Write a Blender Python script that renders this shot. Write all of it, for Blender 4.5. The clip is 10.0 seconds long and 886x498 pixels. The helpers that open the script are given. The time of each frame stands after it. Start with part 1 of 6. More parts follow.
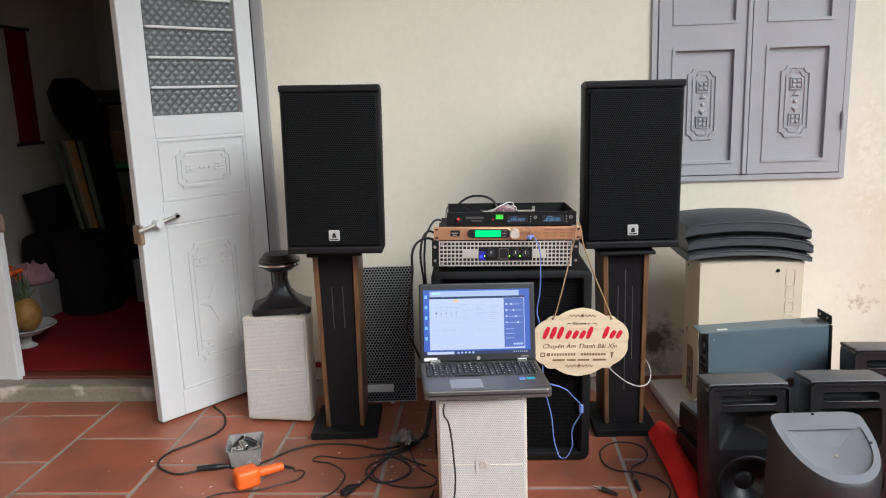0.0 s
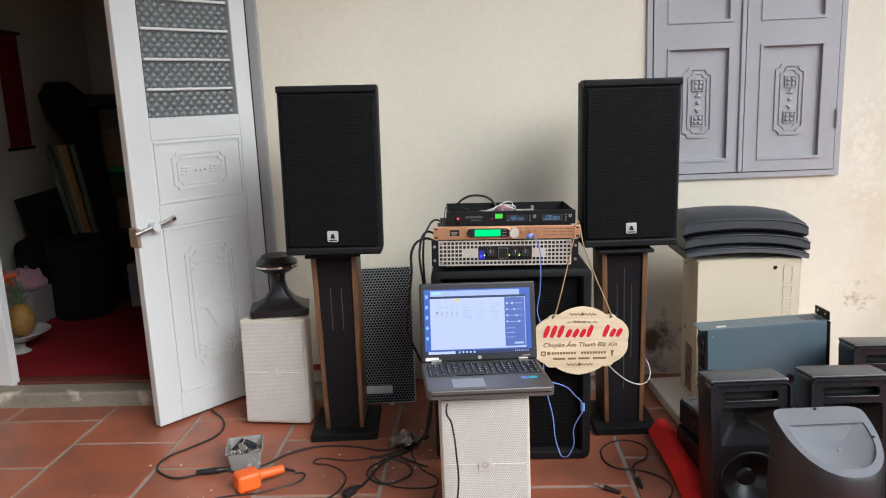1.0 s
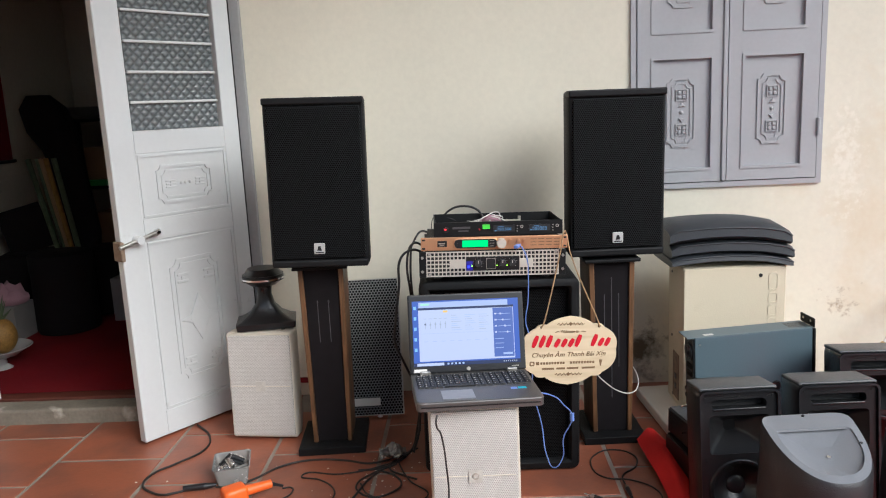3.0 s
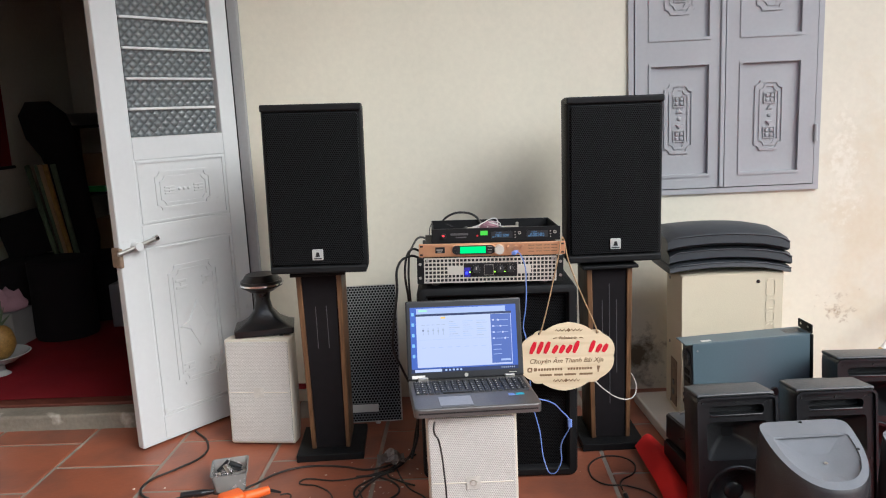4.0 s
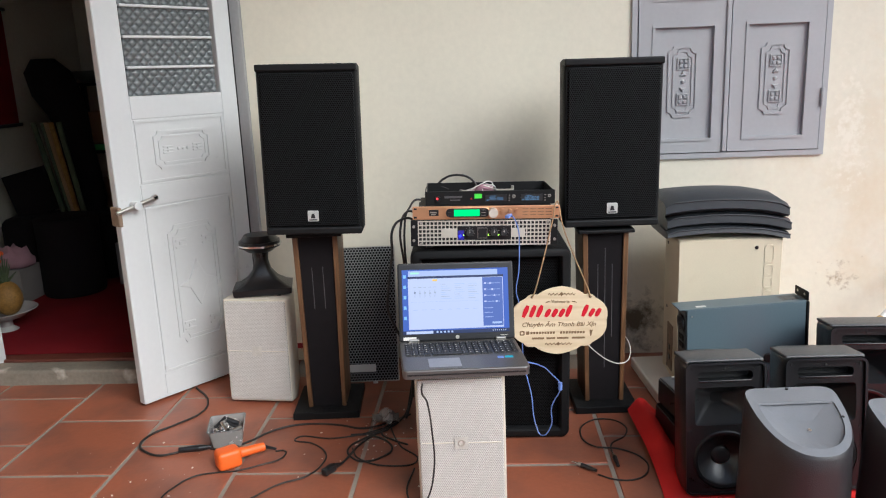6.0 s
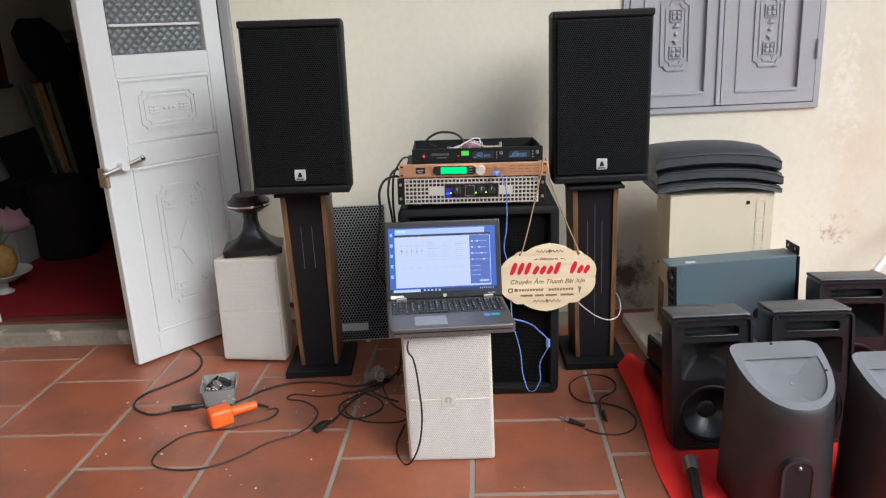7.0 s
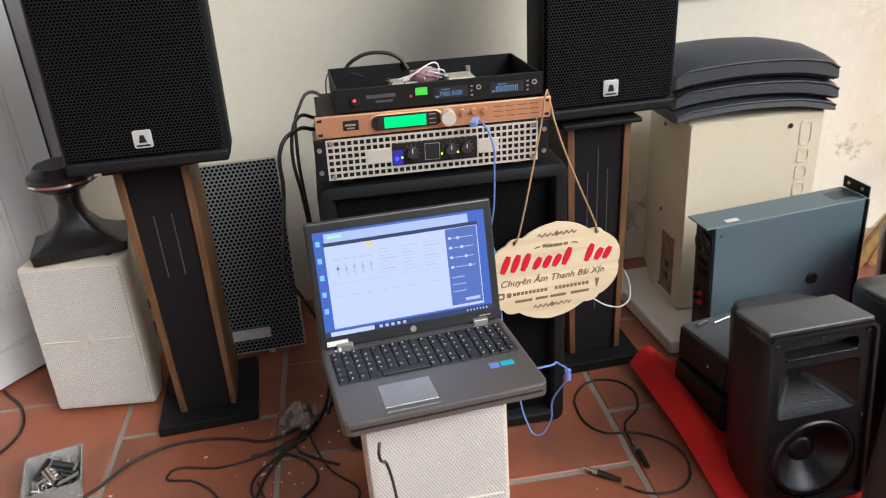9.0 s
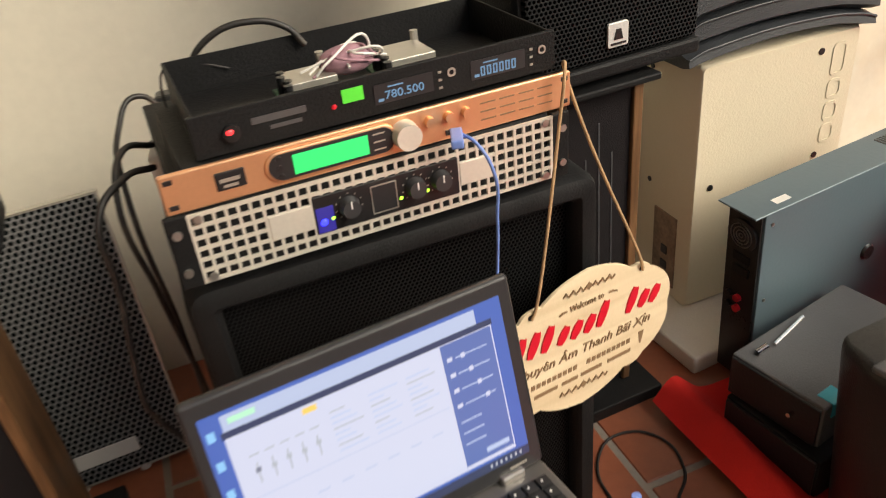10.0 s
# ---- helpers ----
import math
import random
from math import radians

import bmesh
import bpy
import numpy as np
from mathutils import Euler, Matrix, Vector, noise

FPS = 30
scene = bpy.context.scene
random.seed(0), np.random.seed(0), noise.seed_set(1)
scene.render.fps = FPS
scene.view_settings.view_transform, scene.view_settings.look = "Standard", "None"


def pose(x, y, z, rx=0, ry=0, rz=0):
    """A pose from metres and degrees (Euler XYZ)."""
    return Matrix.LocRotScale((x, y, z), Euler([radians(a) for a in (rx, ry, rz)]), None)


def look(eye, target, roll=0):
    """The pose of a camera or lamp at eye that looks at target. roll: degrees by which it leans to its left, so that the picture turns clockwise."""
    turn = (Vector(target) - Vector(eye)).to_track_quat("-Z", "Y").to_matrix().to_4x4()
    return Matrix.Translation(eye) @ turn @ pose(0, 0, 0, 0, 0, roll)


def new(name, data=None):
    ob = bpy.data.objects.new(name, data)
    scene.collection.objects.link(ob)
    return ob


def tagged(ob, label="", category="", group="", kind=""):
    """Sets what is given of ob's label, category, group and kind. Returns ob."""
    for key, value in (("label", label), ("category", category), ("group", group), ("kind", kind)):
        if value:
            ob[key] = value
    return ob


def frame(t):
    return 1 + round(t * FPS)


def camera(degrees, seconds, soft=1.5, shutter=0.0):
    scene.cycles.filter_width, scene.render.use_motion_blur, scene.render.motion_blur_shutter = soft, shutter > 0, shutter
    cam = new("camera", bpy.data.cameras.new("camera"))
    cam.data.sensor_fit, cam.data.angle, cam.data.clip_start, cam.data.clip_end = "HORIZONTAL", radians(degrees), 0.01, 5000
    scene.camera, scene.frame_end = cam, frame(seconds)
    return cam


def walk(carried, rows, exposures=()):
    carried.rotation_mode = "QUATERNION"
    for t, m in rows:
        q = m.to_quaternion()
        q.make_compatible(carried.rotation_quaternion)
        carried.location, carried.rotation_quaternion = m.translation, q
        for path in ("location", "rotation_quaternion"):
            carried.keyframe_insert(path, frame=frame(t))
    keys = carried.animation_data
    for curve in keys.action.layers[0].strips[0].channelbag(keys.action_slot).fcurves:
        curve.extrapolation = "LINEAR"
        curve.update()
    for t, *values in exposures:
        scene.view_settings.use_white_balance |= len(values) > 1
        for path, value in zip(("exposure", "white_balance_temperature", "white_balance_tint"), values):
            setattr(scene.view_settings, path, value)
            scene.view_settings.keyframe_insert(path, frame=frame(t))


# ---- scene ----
cam = camera(60.6, 10.0, soft=1.1, shutter=0.25)
PATH = [
    (0, (0.051, 0.171, 1.264), (-0.082, 2.127, 0.864), -2.0),
    (0.5, (0.037, 0.169, 1.26), (-0.086, 2.125, 0.865), -2.2),
    (1, (0.021, 0.171, 1.254), (-0.087, 2.129, 0.861), -2.4),
    (1.5, (0.018, 0.176, 1.254), (-0.076, 2.136, 0.864), -2.5),
    (2, (0.014, 0.176, 1.256), (-0.067, 2.137, 0.871), -2.6),
    (2.5, (0.011, 0.176, 1.255), (-0.06, 2.139, 0.877), -2.7),
    (4, (0.016, 0.171, 1.258), (-0.048, 2.138, 0.905), -2.7),
    (4.5, (0.034, 0.17, 1.26), (-0.041, 2.136, 0.901), -2.6),
    (5, (0.051, 0.168, 1.26), (-0.037, 2.13, 0.887), -2.3),
    (6.5, (0.114, 0.178, 1.26), (0.0, 2.112, 0.763), -2.5),
    (7, (0.138, 0.187, 1.254), (0.018, 2.104, 0.697), -3.0),
    (7.5, (0.13, 0.282, 1.228), (0.004, 2.159, 0.548), -4.2),
    (8, (0.023, 0.524, 1.236), (0.014, 2.384, 0.502), -5.3),
    (8.5, (-0.042, 0.821, 1.22), (0.107, 2.652, 0.43), -4.4),
    (9, (-0.084, 1.15, 1.23), (0.13, 2.94, 0.364), -4.2),
    (9.5, (-0.147, 1.512, 1.223), (0.174, 3.2, 0.2), -7.4),
    (10, (-0.094, 1.874, 1.154), (0.423, 3.472, 0.068), -7.5),
]
walk(cam, [(t, look(eye, target, roll)) for t, eye, target, roll in PATH],
     exposures=[(0.0, 0.19, 5780, 5), (7.0, 0.19, 5780, 5), (9.0, 0.24, 5900, 5), (9.5, 0.28, 6150, 6), (10.0, 0.33, 7200, 6)])

# ---- world and light: overcast daylight from the open right and front of a covered terrace ----
world = bpy.data.worlds.new("overcast_sky")
scene.world = world
world.use_nodes = True
wn = world.node_tree
sky = wn.nodes.new("ShaderNodeTexSky")
sky.sky_type = "NISHITA"
sky.sun_disc = False
sky.sun_elevation, sky.sun_rotation = radians(38), radians(134)
sky.dust_density = 3.0
sky.air_density = 1.0
wn.links.new(sky.outputs[0], wn.nodes["Background"].inputs[0])
wn.nodes["Background"].inputs[1].default_value = 0.15
sun = new("sun", bpy.data.lights.new("sun", "SUN"))
sun.data.energy, sun.data.angle, sun.data.color = 2.5, radians(40), (1.0, 0.97, 0.93)
sun.matrix_world = look((6.3, -2.8, 6.9), (0.3, 3.0, 0.5))


# ---- materials ----
def mat(name, col, rough=0.5, metal=0.0, var=0.12, scale=8.0, fine=120.0, bump=0.02, rvar=0.1, spec=0.5, coat=0.0, dirt=None, island=0.0, obrand=0.0):
    """Two scales of variation in tone, a fine relief and an uneven gloss."""
    m = bpy.data.materials.new(name)
    m.use_nodes = True
    n, l = m.node_tree.nodes, m.node_tree.links
    b = n["Principled BSDF"]
    co = n.new("ShaderNodeTexCoord")
    big, small = n.new("ShaderNodeTexNoise"), n.new("ShaderNodeTexNoise")
    big.inputs["Scale"].default_value, small.inputs["Scale"].default_value = scale, fine
    big.inputs["Detail"].default_value, small.inputs["Detail"].default_value = 5, 3
    for t in (big, small):
        l.new(co.outputs["Object"], t.inputs["Vector"])
    mix = n.new("ShaderNodeMath")
    mix.operation = "MULTIPLY_ADD"
    mix.inputs[1].default_value, mix.inputs[2].default_value = 0.35, 0.0
    l.new(small.outputs[0], mix.inputs[0])
    add = n.new("ShaderNodeMath")
    add.operation = "MULTIPLY_ADD"
    add.inputs[1].default_value = 0.65
    l.new(big.outputs[0], add.inputs[0])
    l.new(mix.outputs[0], add.inputs[2])
    last = add
    if obrand:
        info = n.new("ShaderNodeObjectInfo")
        r = n.new("ShaderNodeMath")
        r.operation = "MULTIPLY_ADD"
        r.inputs[1].default_value = obrand
        l.new(info.outputs["Random"], r.inputs[0])
        l.new(add.outputs[0], r.inputs[2])
        last = r
    ramp = n.new("ShaderNodeValToRGB")
    e = ramp.color_ramp.elements
    e[0].position, e[1].position = 0.3, 0.72 + obrand
    e[0].color = (*[c * (1 - var) for c in col], 1)
    e[1].color = (*[min(1, c * (1 + var)) for c in col], 1)
    l.new(last.outputs[0], ramp.inputs[0])
    out = ramp.outputs[0]
    if dirt:
        dcol, dscale, lo, hi = dirt
        d = n.new("ShaderNodeTexNoise")
        d.inputs["Scale"].default_value, d.inputs["Detail"].default_value = dscale, 8
        l.new(co.outputs["Object"], d.inputs["Vector"])
        dr = n.new("ShaderNodeMapRange")
        dr.inputs[1].default_value, dr.inputs[2].default_value = lo, hi
        l.new(d.outputs[0], dr.inputs[0])
        mx = n.new("ShaderNodeMix")
        mx.data_type = "RGBA"
        l.new(dr.outputs[0], mx.inputs[0])
        l.new(out, mx.inputs[6])
        mx.inputs[7].default_value = (*dcol, 1)
        out = mx.outputs[2]
    l.new(out, b.inputs["Base Color"])
    b.inputs["Metallic"].default_value = metal
    b.inputs["Specular IOR Level"].default_value = spec
    b.inputs["Coat Weight"].default_value = coat
    rr = n.new("ShaderNodeMapRange")
    rr.inputs[3].default_value, rr.inputs[4].default_value = max(0.02, rough - rvar), min(1, rough + rvar)
    l.new(add.outputs[0], rr.inputs[0])
    l.new(rr.outputs[0], b.inputs["Roughness"])
    if bump:
        bp = n.new("ShaderNodeBump")
        bp.inputs["Strength"].default_value, bp.inputs["Distance"].default_value = min(1, bump * 10), 0.002
        l.new(small.outputs[0], bp.inputs["Height"])
        l.new(bp.outputs[0], b.inputs["Normal"])
    return m


def math_node(n, l, op, a, b=None, c=None):
    k = n.new("ShaderNodeMath")
    k.operation = op
    for i, v in enumerate((a, b, c)):
        if v is None:
            continue
        if isinstance(v, (int, float)):
            k.inputs[i].default_value = v
        else:
            l.new(v, k.inputs[i])
    return k.outputs[0]


def perforated(name, col, hole, pitch, radius, rough=0.45, metal=0.0, dirt=None, spec=0.5):
    """Sheet metal with staggered round holes, in the x and z of the part."""
    m = mat(name, col, rough, metal, 0.1, 6.0, 90.0, 0.0, dirt=dirt)
    n, l = m.node_tree.nodes, m.node_tree.links
    b = n["Principled BSDF"]
    co = n.new("ShaderNodeTexCoord")
    sep = n.new("ShaderNodeSeparateXYZ")
    l.new(co.outputs["Object"], sep.inputs[0])
    v = math_node(n, l, "DIVIDE", sep.outputs[2], pitch * 0.866)
    row = math_node(n, l, "FLOOR", v)
    odd = math_node(n, l, "FLOORED_MODULO", row, 2.0)
    u = math_node(n, l, "MULTIPLY_ADD", odd, 0.5, math_node(n, l, "DIVIDE", sep.outputs[0], pitch))
    du = math_node(n, l, "SUBTRACT", math_node(n, l, "FRACT", u), 0.5)
    dv = math_node(n, l, "MULTIPLY", math_node(n, l, "SUBTRACT", math_node(n, l, "FRACT", v), 0.5), 0.866)
    d = math_node(n, l, "SQRT", math_node(n, l, "ADD", math_node(n, l, "MULTIPLY", du, du), math_node(n, l, "MULTIPLY", dv, dv)))
    mr = n.new("ShaderNodeMapRange")
    mr.inputs[1].default_value, mr.inputs[2].default_value = radius - 0.05, radius + 0.05
    l.new(d, mr.inputs[0])
    mx = n.new("ShaderNodeMix")
    mx.data_type = "RGBA"
    l.new(mr.outputs[0], mx.inputs[0])
    mx.inputs[6].default_value = (*hole, 1)
    src = b.inputs["Base Color"].links[0].from_socket
    l.new(src, mx.inputs[7])
    l.new(mx.outputs[2], b.inputs["Base Color"])
    l.new(math_node(n, l, "MULTIPLY", mr.outputs[0], spec), b.inputs["Specular IOR Level"])
    bp = n.new("ShaderNodeBump")
    bp.inputs["Strength"].default_value, bp.inputs["Distance"].default_value = 0.5, 0.001
    l.new(mr.outputs[0], bp.inputs["Height"])
    l.new(bp.outputs[0], b.inputs["Normal"])
    return m


def glow(name, col, strength, base=(0.02, 0.02, 0.02)):
    m = bpy.data.materials.new(name)
    m.use_nodes = True
    b = m.node_tree.nodes["Principled BSDF"]
    b.inputs["Base Color"].default_value = (*base, 1)
    b.inputs["Roughness"].default_value = 0.25
    b.inputs["Emission Color"].default_value = (*col, 1)
    b.inputs["Emission Strength"].default_value = strength
    return m


def wood(name, dark, light, rough=0.5, scale=14.0, axis=2):
    m = mat(name, light, rough, 0, 0.1, 5.0, 160.0, 0.02)
    n, l = m.node_tree.nodes, m.node_tree.links
    b = n["Principled BSDF"]
    co = n.new("ShaderNodeTexCoord")
    mp = n.new("ShaderNodeMapping")
    s = [scale * 4] * 3
    s[axis] = scale * 0.3
    mp.inputs["Scale"].default_value = s
    l.new(co.outputs["Object"], mp.inputs["Vector"])
    w = n.new("ShaderNodeTexNoise")
    w.inputs["Scale"].default_value, w.inputs["Detail"].default_value, w.inputs["Distortion"].default_value = 1.0, 6, 0.6
    l.new(mp.outputs[0], w.inputs["Vector"])
    r = n.new("ShaderNodeValToRGB")
    r.color_ramp.elements[0].position, r.color_ramp.elements[1].position = 0.32, 0.68
    r.color_ramp.elements[0].color, r.color_ramp.elements[1].color = (*dark, 1), (*light, 1)
    l.new(w.outputs[0], r.inputs[0])
    l.new(r.outputs[0], b.inputs["Base Color"])
    return m


def wall_paint():
    """Cream limewash with faint cloudy tone, mould blotches and flaked spots low on the wall."""
    m = mat("cream_wall_paint", (0.71, 0.665, 0.55), 0.85, 0, 0.07, 1.6, 45.0, 0.025)
    n, l = m.node_tree.nodes, m.node_tree.links
    b = n["Principled BSDF"]
    co = n.new("ShaderNodeTexCoord")
    src = b.inputs["Base Color"].links[0].from_socket

    def blotch(src, centre, size, col, lo, hi, nscale):
        mp = n.new("ShaderNodeMapping")
        mp.vector_type = "TEXTURE"
        mp.inputs["Location"].default_value = centre
        mp.inputs["Scale"].default_value = size
        l.new(co.outputs["Object"], mp.inputs["Vector"])
        ln = n.new("ShaderNodeVectorMath")
        ln.operation = "LENGTH"
        l.new(mp.outputs[0], ln.inputs[0])
        nz = n.new("ShaderNodeTexNoise")
        nz.inputs["Scale"].default_value, nz.inputs["Detail"].default_value, nz.inputs["Roughness"].default_value = nscale, 9, 0.65
        l.new(co.outputs["Object"], nz.inputs["Vector"])
        v = math_node(n, l, "SUBTRACT", nz.outputs[0], math_node(n, l, "MULTIPLY", ln.outputs["Value"], 0.25))
        mr = n.new("ShaderNodeMapRange")
        mr.inputs[1].default_value, mr.inputs[2].default_value = lo, hi
        l.new(v, mr.inputs[0])
        mx = n.new("ShaderNodeMix")
        mx.data_type = "RGBA"
        l.new(mr.outputs[0], mx.inputs[0])
        l.new(src, mx.inputs[6])
        mx.inputs[7].default_value = (*col, 1)
        return mx.outputs[2]

    src = blotch(src, (1.9, 3.43, 0.75), (0.55, 0.3, 0.75), (0.66, 0.57, 0.42), 0.28, 0.62, 5.0)
    src = blotch(src, (0.74, 3.43, 0.16), (0.13, 0.2, 0.12), (0.13, 0.105, 0.07), 0.22, 0.46, 14.0)
    src = blotch(src, (1.62, 3.43, 0.34), (0.16, 0.2, 0.14), (0.38, 0.30, 0.20), 0.44, 0.60, 26.0)
    src = blotch(src, (1.62, 3.43, 0.95), (0.10, 0.2, 0.35), (0.76, 0.71, 0.60), 0.34, 0.50, 30.0)
    l.new(src, b.inputs["Base Color"])
    return m


M_WALL = wall_paint()
M_TILE = mat("terracotta_tile", (0.315, 0.100, 0.052), 0.40, 0, 0.26, 3.0, 60.0, 0.03, 0.12, 0.5, obrand=0.3, dirt=((0.11, 0.055, 0.042), 4.0, 0.44, 0.82))
M_GROUT = mat("grey_grout", (0.27, 0.23, 0.19), 0.9, 0, 0.2, 9.0, 150.0, 0.05)
M_CONC = mat("worn_concrete_step", (0.22, 0.19, 0.15), 0.9, 0, 0.3, 6.0, 70.0, 0.08, dirt=((0.50, 0.45, 0.38), 9.0, 0.60, 0.72))
M_GROUND = mat("yard_concrete", (0.22, 0.215, 0.20), 0.9, 0, 0.15, 2.0, 40.0, 0.05)
M_CEIL = mat("ceiling_paint", (0.72, 0.69, 0.62), 0.9, 0, 0.05, 2.0, 40.0, 0.02)
M_ROOM = mat("room_wall_paint", (0.58, 0.54, 0.46), 0.9, 0, 0.1, 2.0, 40.0, 0.03)
M_SHUT = mat("grey_metal_paint", (0.37, 0.37, 0.385), 0.5, 0, 0.06, 4.0, 60.0, 0.015)
# shade inside the shells' oval recess, painted on a plate without a hole
M_RECSHADE = mat("black_recess_shade", (0.004, 0.004, 0.005), 0.75, 0, 0.1)
M_GAP = mat("dark_gap", (0.02, 0.02, 0.02), 0.9, 0, 0.1)
M_DTILE = mat("dark_threshold_tile", (0.13, 0.035, 0.022), 0.5, 0, 0.25, 5.0, 60.0, 0.04)
M_WPLATE = mat("cream_plate", (0.56, 0.53, 0.48), 0.5, 0, 0.2, 40.0, 200.0, 0.02)
M_DOOR = mat("white_enamel_paint", (0.61, 0.62, 0.62), 0.30, 0, 0.04, 3.0, 50.0, 0.01, dirt=((0.42, 0.40, 0.37), 12.0, 0.72, 0.9))
M_FRAME = mat("grey_door_frame_paint", (0.30, 0.30, 0.30), 0.5, 0, 0.1, 4.0, 60.0, 0.02)
M_STEEL = mat("dull_steel", (0.45, 0.43, 0.40), 0.35, 0.9, 0.15, 12.0, 90.0, 0.02)
M_CHROME = mat("chrome", (0.75, 0.75, 0.76), 0.12, 1.0, 0.05, 12.0, 90.0, 0.0, 0.05)
M_BADGE = mat("silver_badge", (0.62, 0.62, 0.60), 0.35, 0.3, 0.05, 12.0, 90.0, 0.0)
M_RUST = mat("rusty_lock", (0.28, 0.20, 0.14), 0.7, 0.4, 0.4, 30.0, 150.0, 0.05)
M_CAB = mat("black_speaker_paint", (0.008, 0.008, 0.0085), 0.55, 0, 0.2, 20.0, 300.0, 0.05, spec=0.22)
M_BPLAST = mat("black_plastic", (0.013, 0.013, 0.014), 0.30, 0, 0.25, 9.0, 260.0, 0.03)
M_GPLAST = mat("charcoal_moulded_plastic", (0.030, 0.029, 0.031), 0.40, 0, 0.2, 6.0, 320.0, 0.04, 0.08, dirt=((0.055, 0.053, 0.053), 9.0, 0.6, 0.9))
# M_GPLAST made much paler: sky light on the sloping top is in the colour
M_TOPLIT = mat("top_lit_grey_plastic", (0.20, 0.205, 0.22), 0.42, 0, 0.14, 7.0, 320.0, 0.04, 0.08)
# paler than M_SHELL; on the speaker caps the colour holds the sky light
M_PALECAP = mat("paler_black_plastic", (0.085, 0.085, 0.088), 0.42, 0, 0.2, 7.0, 320.0, 0.04, 0.08)
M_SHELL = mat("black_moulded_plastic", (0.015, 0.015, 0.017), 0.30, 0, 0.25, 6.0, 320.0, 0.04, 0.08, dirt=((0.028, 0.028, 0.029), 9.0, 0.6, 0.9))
M_GRILLE = perforated("black_perforated_grille", (0.0072, 0.0078, 0.0088), (0.0008, 0.0008, 0.0008), 0.0076, 0.36, 0.55, spec=0.22)
M_SUBGRILLE = perforated("black_sub_grille", (0.005, 0.005, 0.0055), (0.0015, 0.0015, 0.0015), 0.006, 0.36, 0.6, spec=0.2)
M_GREYGRILLE = perforated("grey_perforated_grille", (0.21, 0.21, 0.21), (0.006, 0.008, 0.008), 0.0125, 0.37, 0.45, 0.2)
M_WGRILLE = perforated("cream_perforated_grille", (0.62, 0.595, 0.56), (0.44, 0.415, 0.38), 0.0062, 0.29, 0.55, 0, dirt=((0.34, 0.28, 0.21), 11.0, 0.64, 0.85))
M_WCAB = mat("cream_cabinet_paint", (0.66, 0.60, 0.50), 0.5, 0, 0.06, 5.0, 180.0, 0.03, dirt=((0.36, 0.29, 0.21), 8.0, 0.68, 0.9))
M_WSUB = mat("ivory_cabinet_paint", (0.66, 0.58, 0.43), 0.5, 0, 0.05, 4.0, 200.0, 0.03, dirt=((0.50, 0.40, 0.27), 5.0, 0.62, 0.9))
M_FOAM = mat("white_foam_board", (0.72, 0.66, 0.58), 0.9, 0, 0.08, 8.0, 200.0, 0.06)
M_VELVET = mat("black_felt_panel", (0.010, 0.008, 0.009), 0.9, 0, 0.3, 30.0, 400.0, 0.06, spec=0.2)
M_WALNUT = wood("walnut_edge", (0.06, 0.028, 0.012), (0.21, 0.105, 0.046), 0.45)
M_SILVERLINE = mat("grey_inlay", (0.12, 0.12, 0.125), 0.35, 0.5, 0.1)
M_GOLD = mat("rose_gold_aluminium", (0.78, 0.43, 0.24), 0.34, 0.75, 0.06, 6.0, 200.0, 0.01, 0.06)
M_ALU = mat("champagne_aluminium", (0.70, 0.65, 0.57), 0.40, 0.4, 0.08, 6.0, 200.0, 0.01)
M_TEAL = mat("slate_blue_enamel", (0.105, 0.15, 0.175), 0.38, 0.15, 0.07, 3.0, 120.0, 0.01, dirt=((0.22, 0.25, 0.26), 14.0, 0.70, 0.85))
M_LAPTOP = mat("graphite_brushed_laptop", (0.155, 0.148, 0.142), 0.36, 0.6, 0.08, 9.0, 300.0, 0.02)
M_LAPDARK = mat("black_bezel_plastic", (0.02, 0.02, 0.022), 0.32, 0, 0.15, 9.0, 200.0, 0.01)
M_KEY = mat("black_key_plastic", (0.015, 0.015, 0.016), 0.5, 0, 0.15, 30.0, 200.0, 0.01)
M_RED = mat("red_felt_carpet", (0.72, 0.030, 0.026), 0.95, 0, 0.18, 7.0, 500.0, 0.08, 0.03, 0.2)
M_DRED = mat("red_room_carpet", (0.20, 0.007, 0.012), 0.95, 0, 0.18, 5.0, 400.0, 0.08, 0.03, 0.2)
M_ORANGE = mat("orange_plastic", (0.82, 0.13, 0.015), 0.42, 0, 0.08, 9.0, 150.0, 0.02)
M_PLY = wood("birch_plywood", (0.60, 0.47, 0.30), (0.74, 0.61, 0.42), 0.6, 8.0, 0)
M_BROWN = mat("engraved_brown", (0.20, 0.12, 0.06), 0.7, 0, 0.1)
M_INKRED = mat("red_acrylic", (0.60, 0.012, 0.03), 0.35, 0, 0.06)
M_CORD = mat("jute_cord", (0.40, 0.25, 0.13), 0.9, 0, 0.2, 60.0, 400.0, 0.06)
M_BLUE = mat("blue_cable_pvc", (0.16, 0.26, 0.62), 0.35, 0, 0.1, 30.0, 200.0, 0.01)
M_WHITEP = mat("white_plastic", (0.72, 0.70, 0.66), 0.4, 0, 0.05, 9.0, 100.0, 0.01)
M_CABLE = mat("black_cable_rubber", (0.016, 0.014, 0.013), 0.5, 0, 0.3, 20.0, 200.0, 0.02, dirt=((0.09, 0.07, 0.055), 20.0, 0.55, 0.8))
M_GREEN = mat("green_sticker", (0.10, 0.72, 0.06), 0.5, 0, 0.05)
M_PCB = mat("green_circuit_board", (0.02, 0.15, 0.07), 0.4, 0, 0.3, 60.0, 300.0, 0.03)
M_TIN = mat("tin_shield", (0.55, 0.52, 0.46), 0.35, 0.7, 0.1, 20.0, 100.0, 0.02)
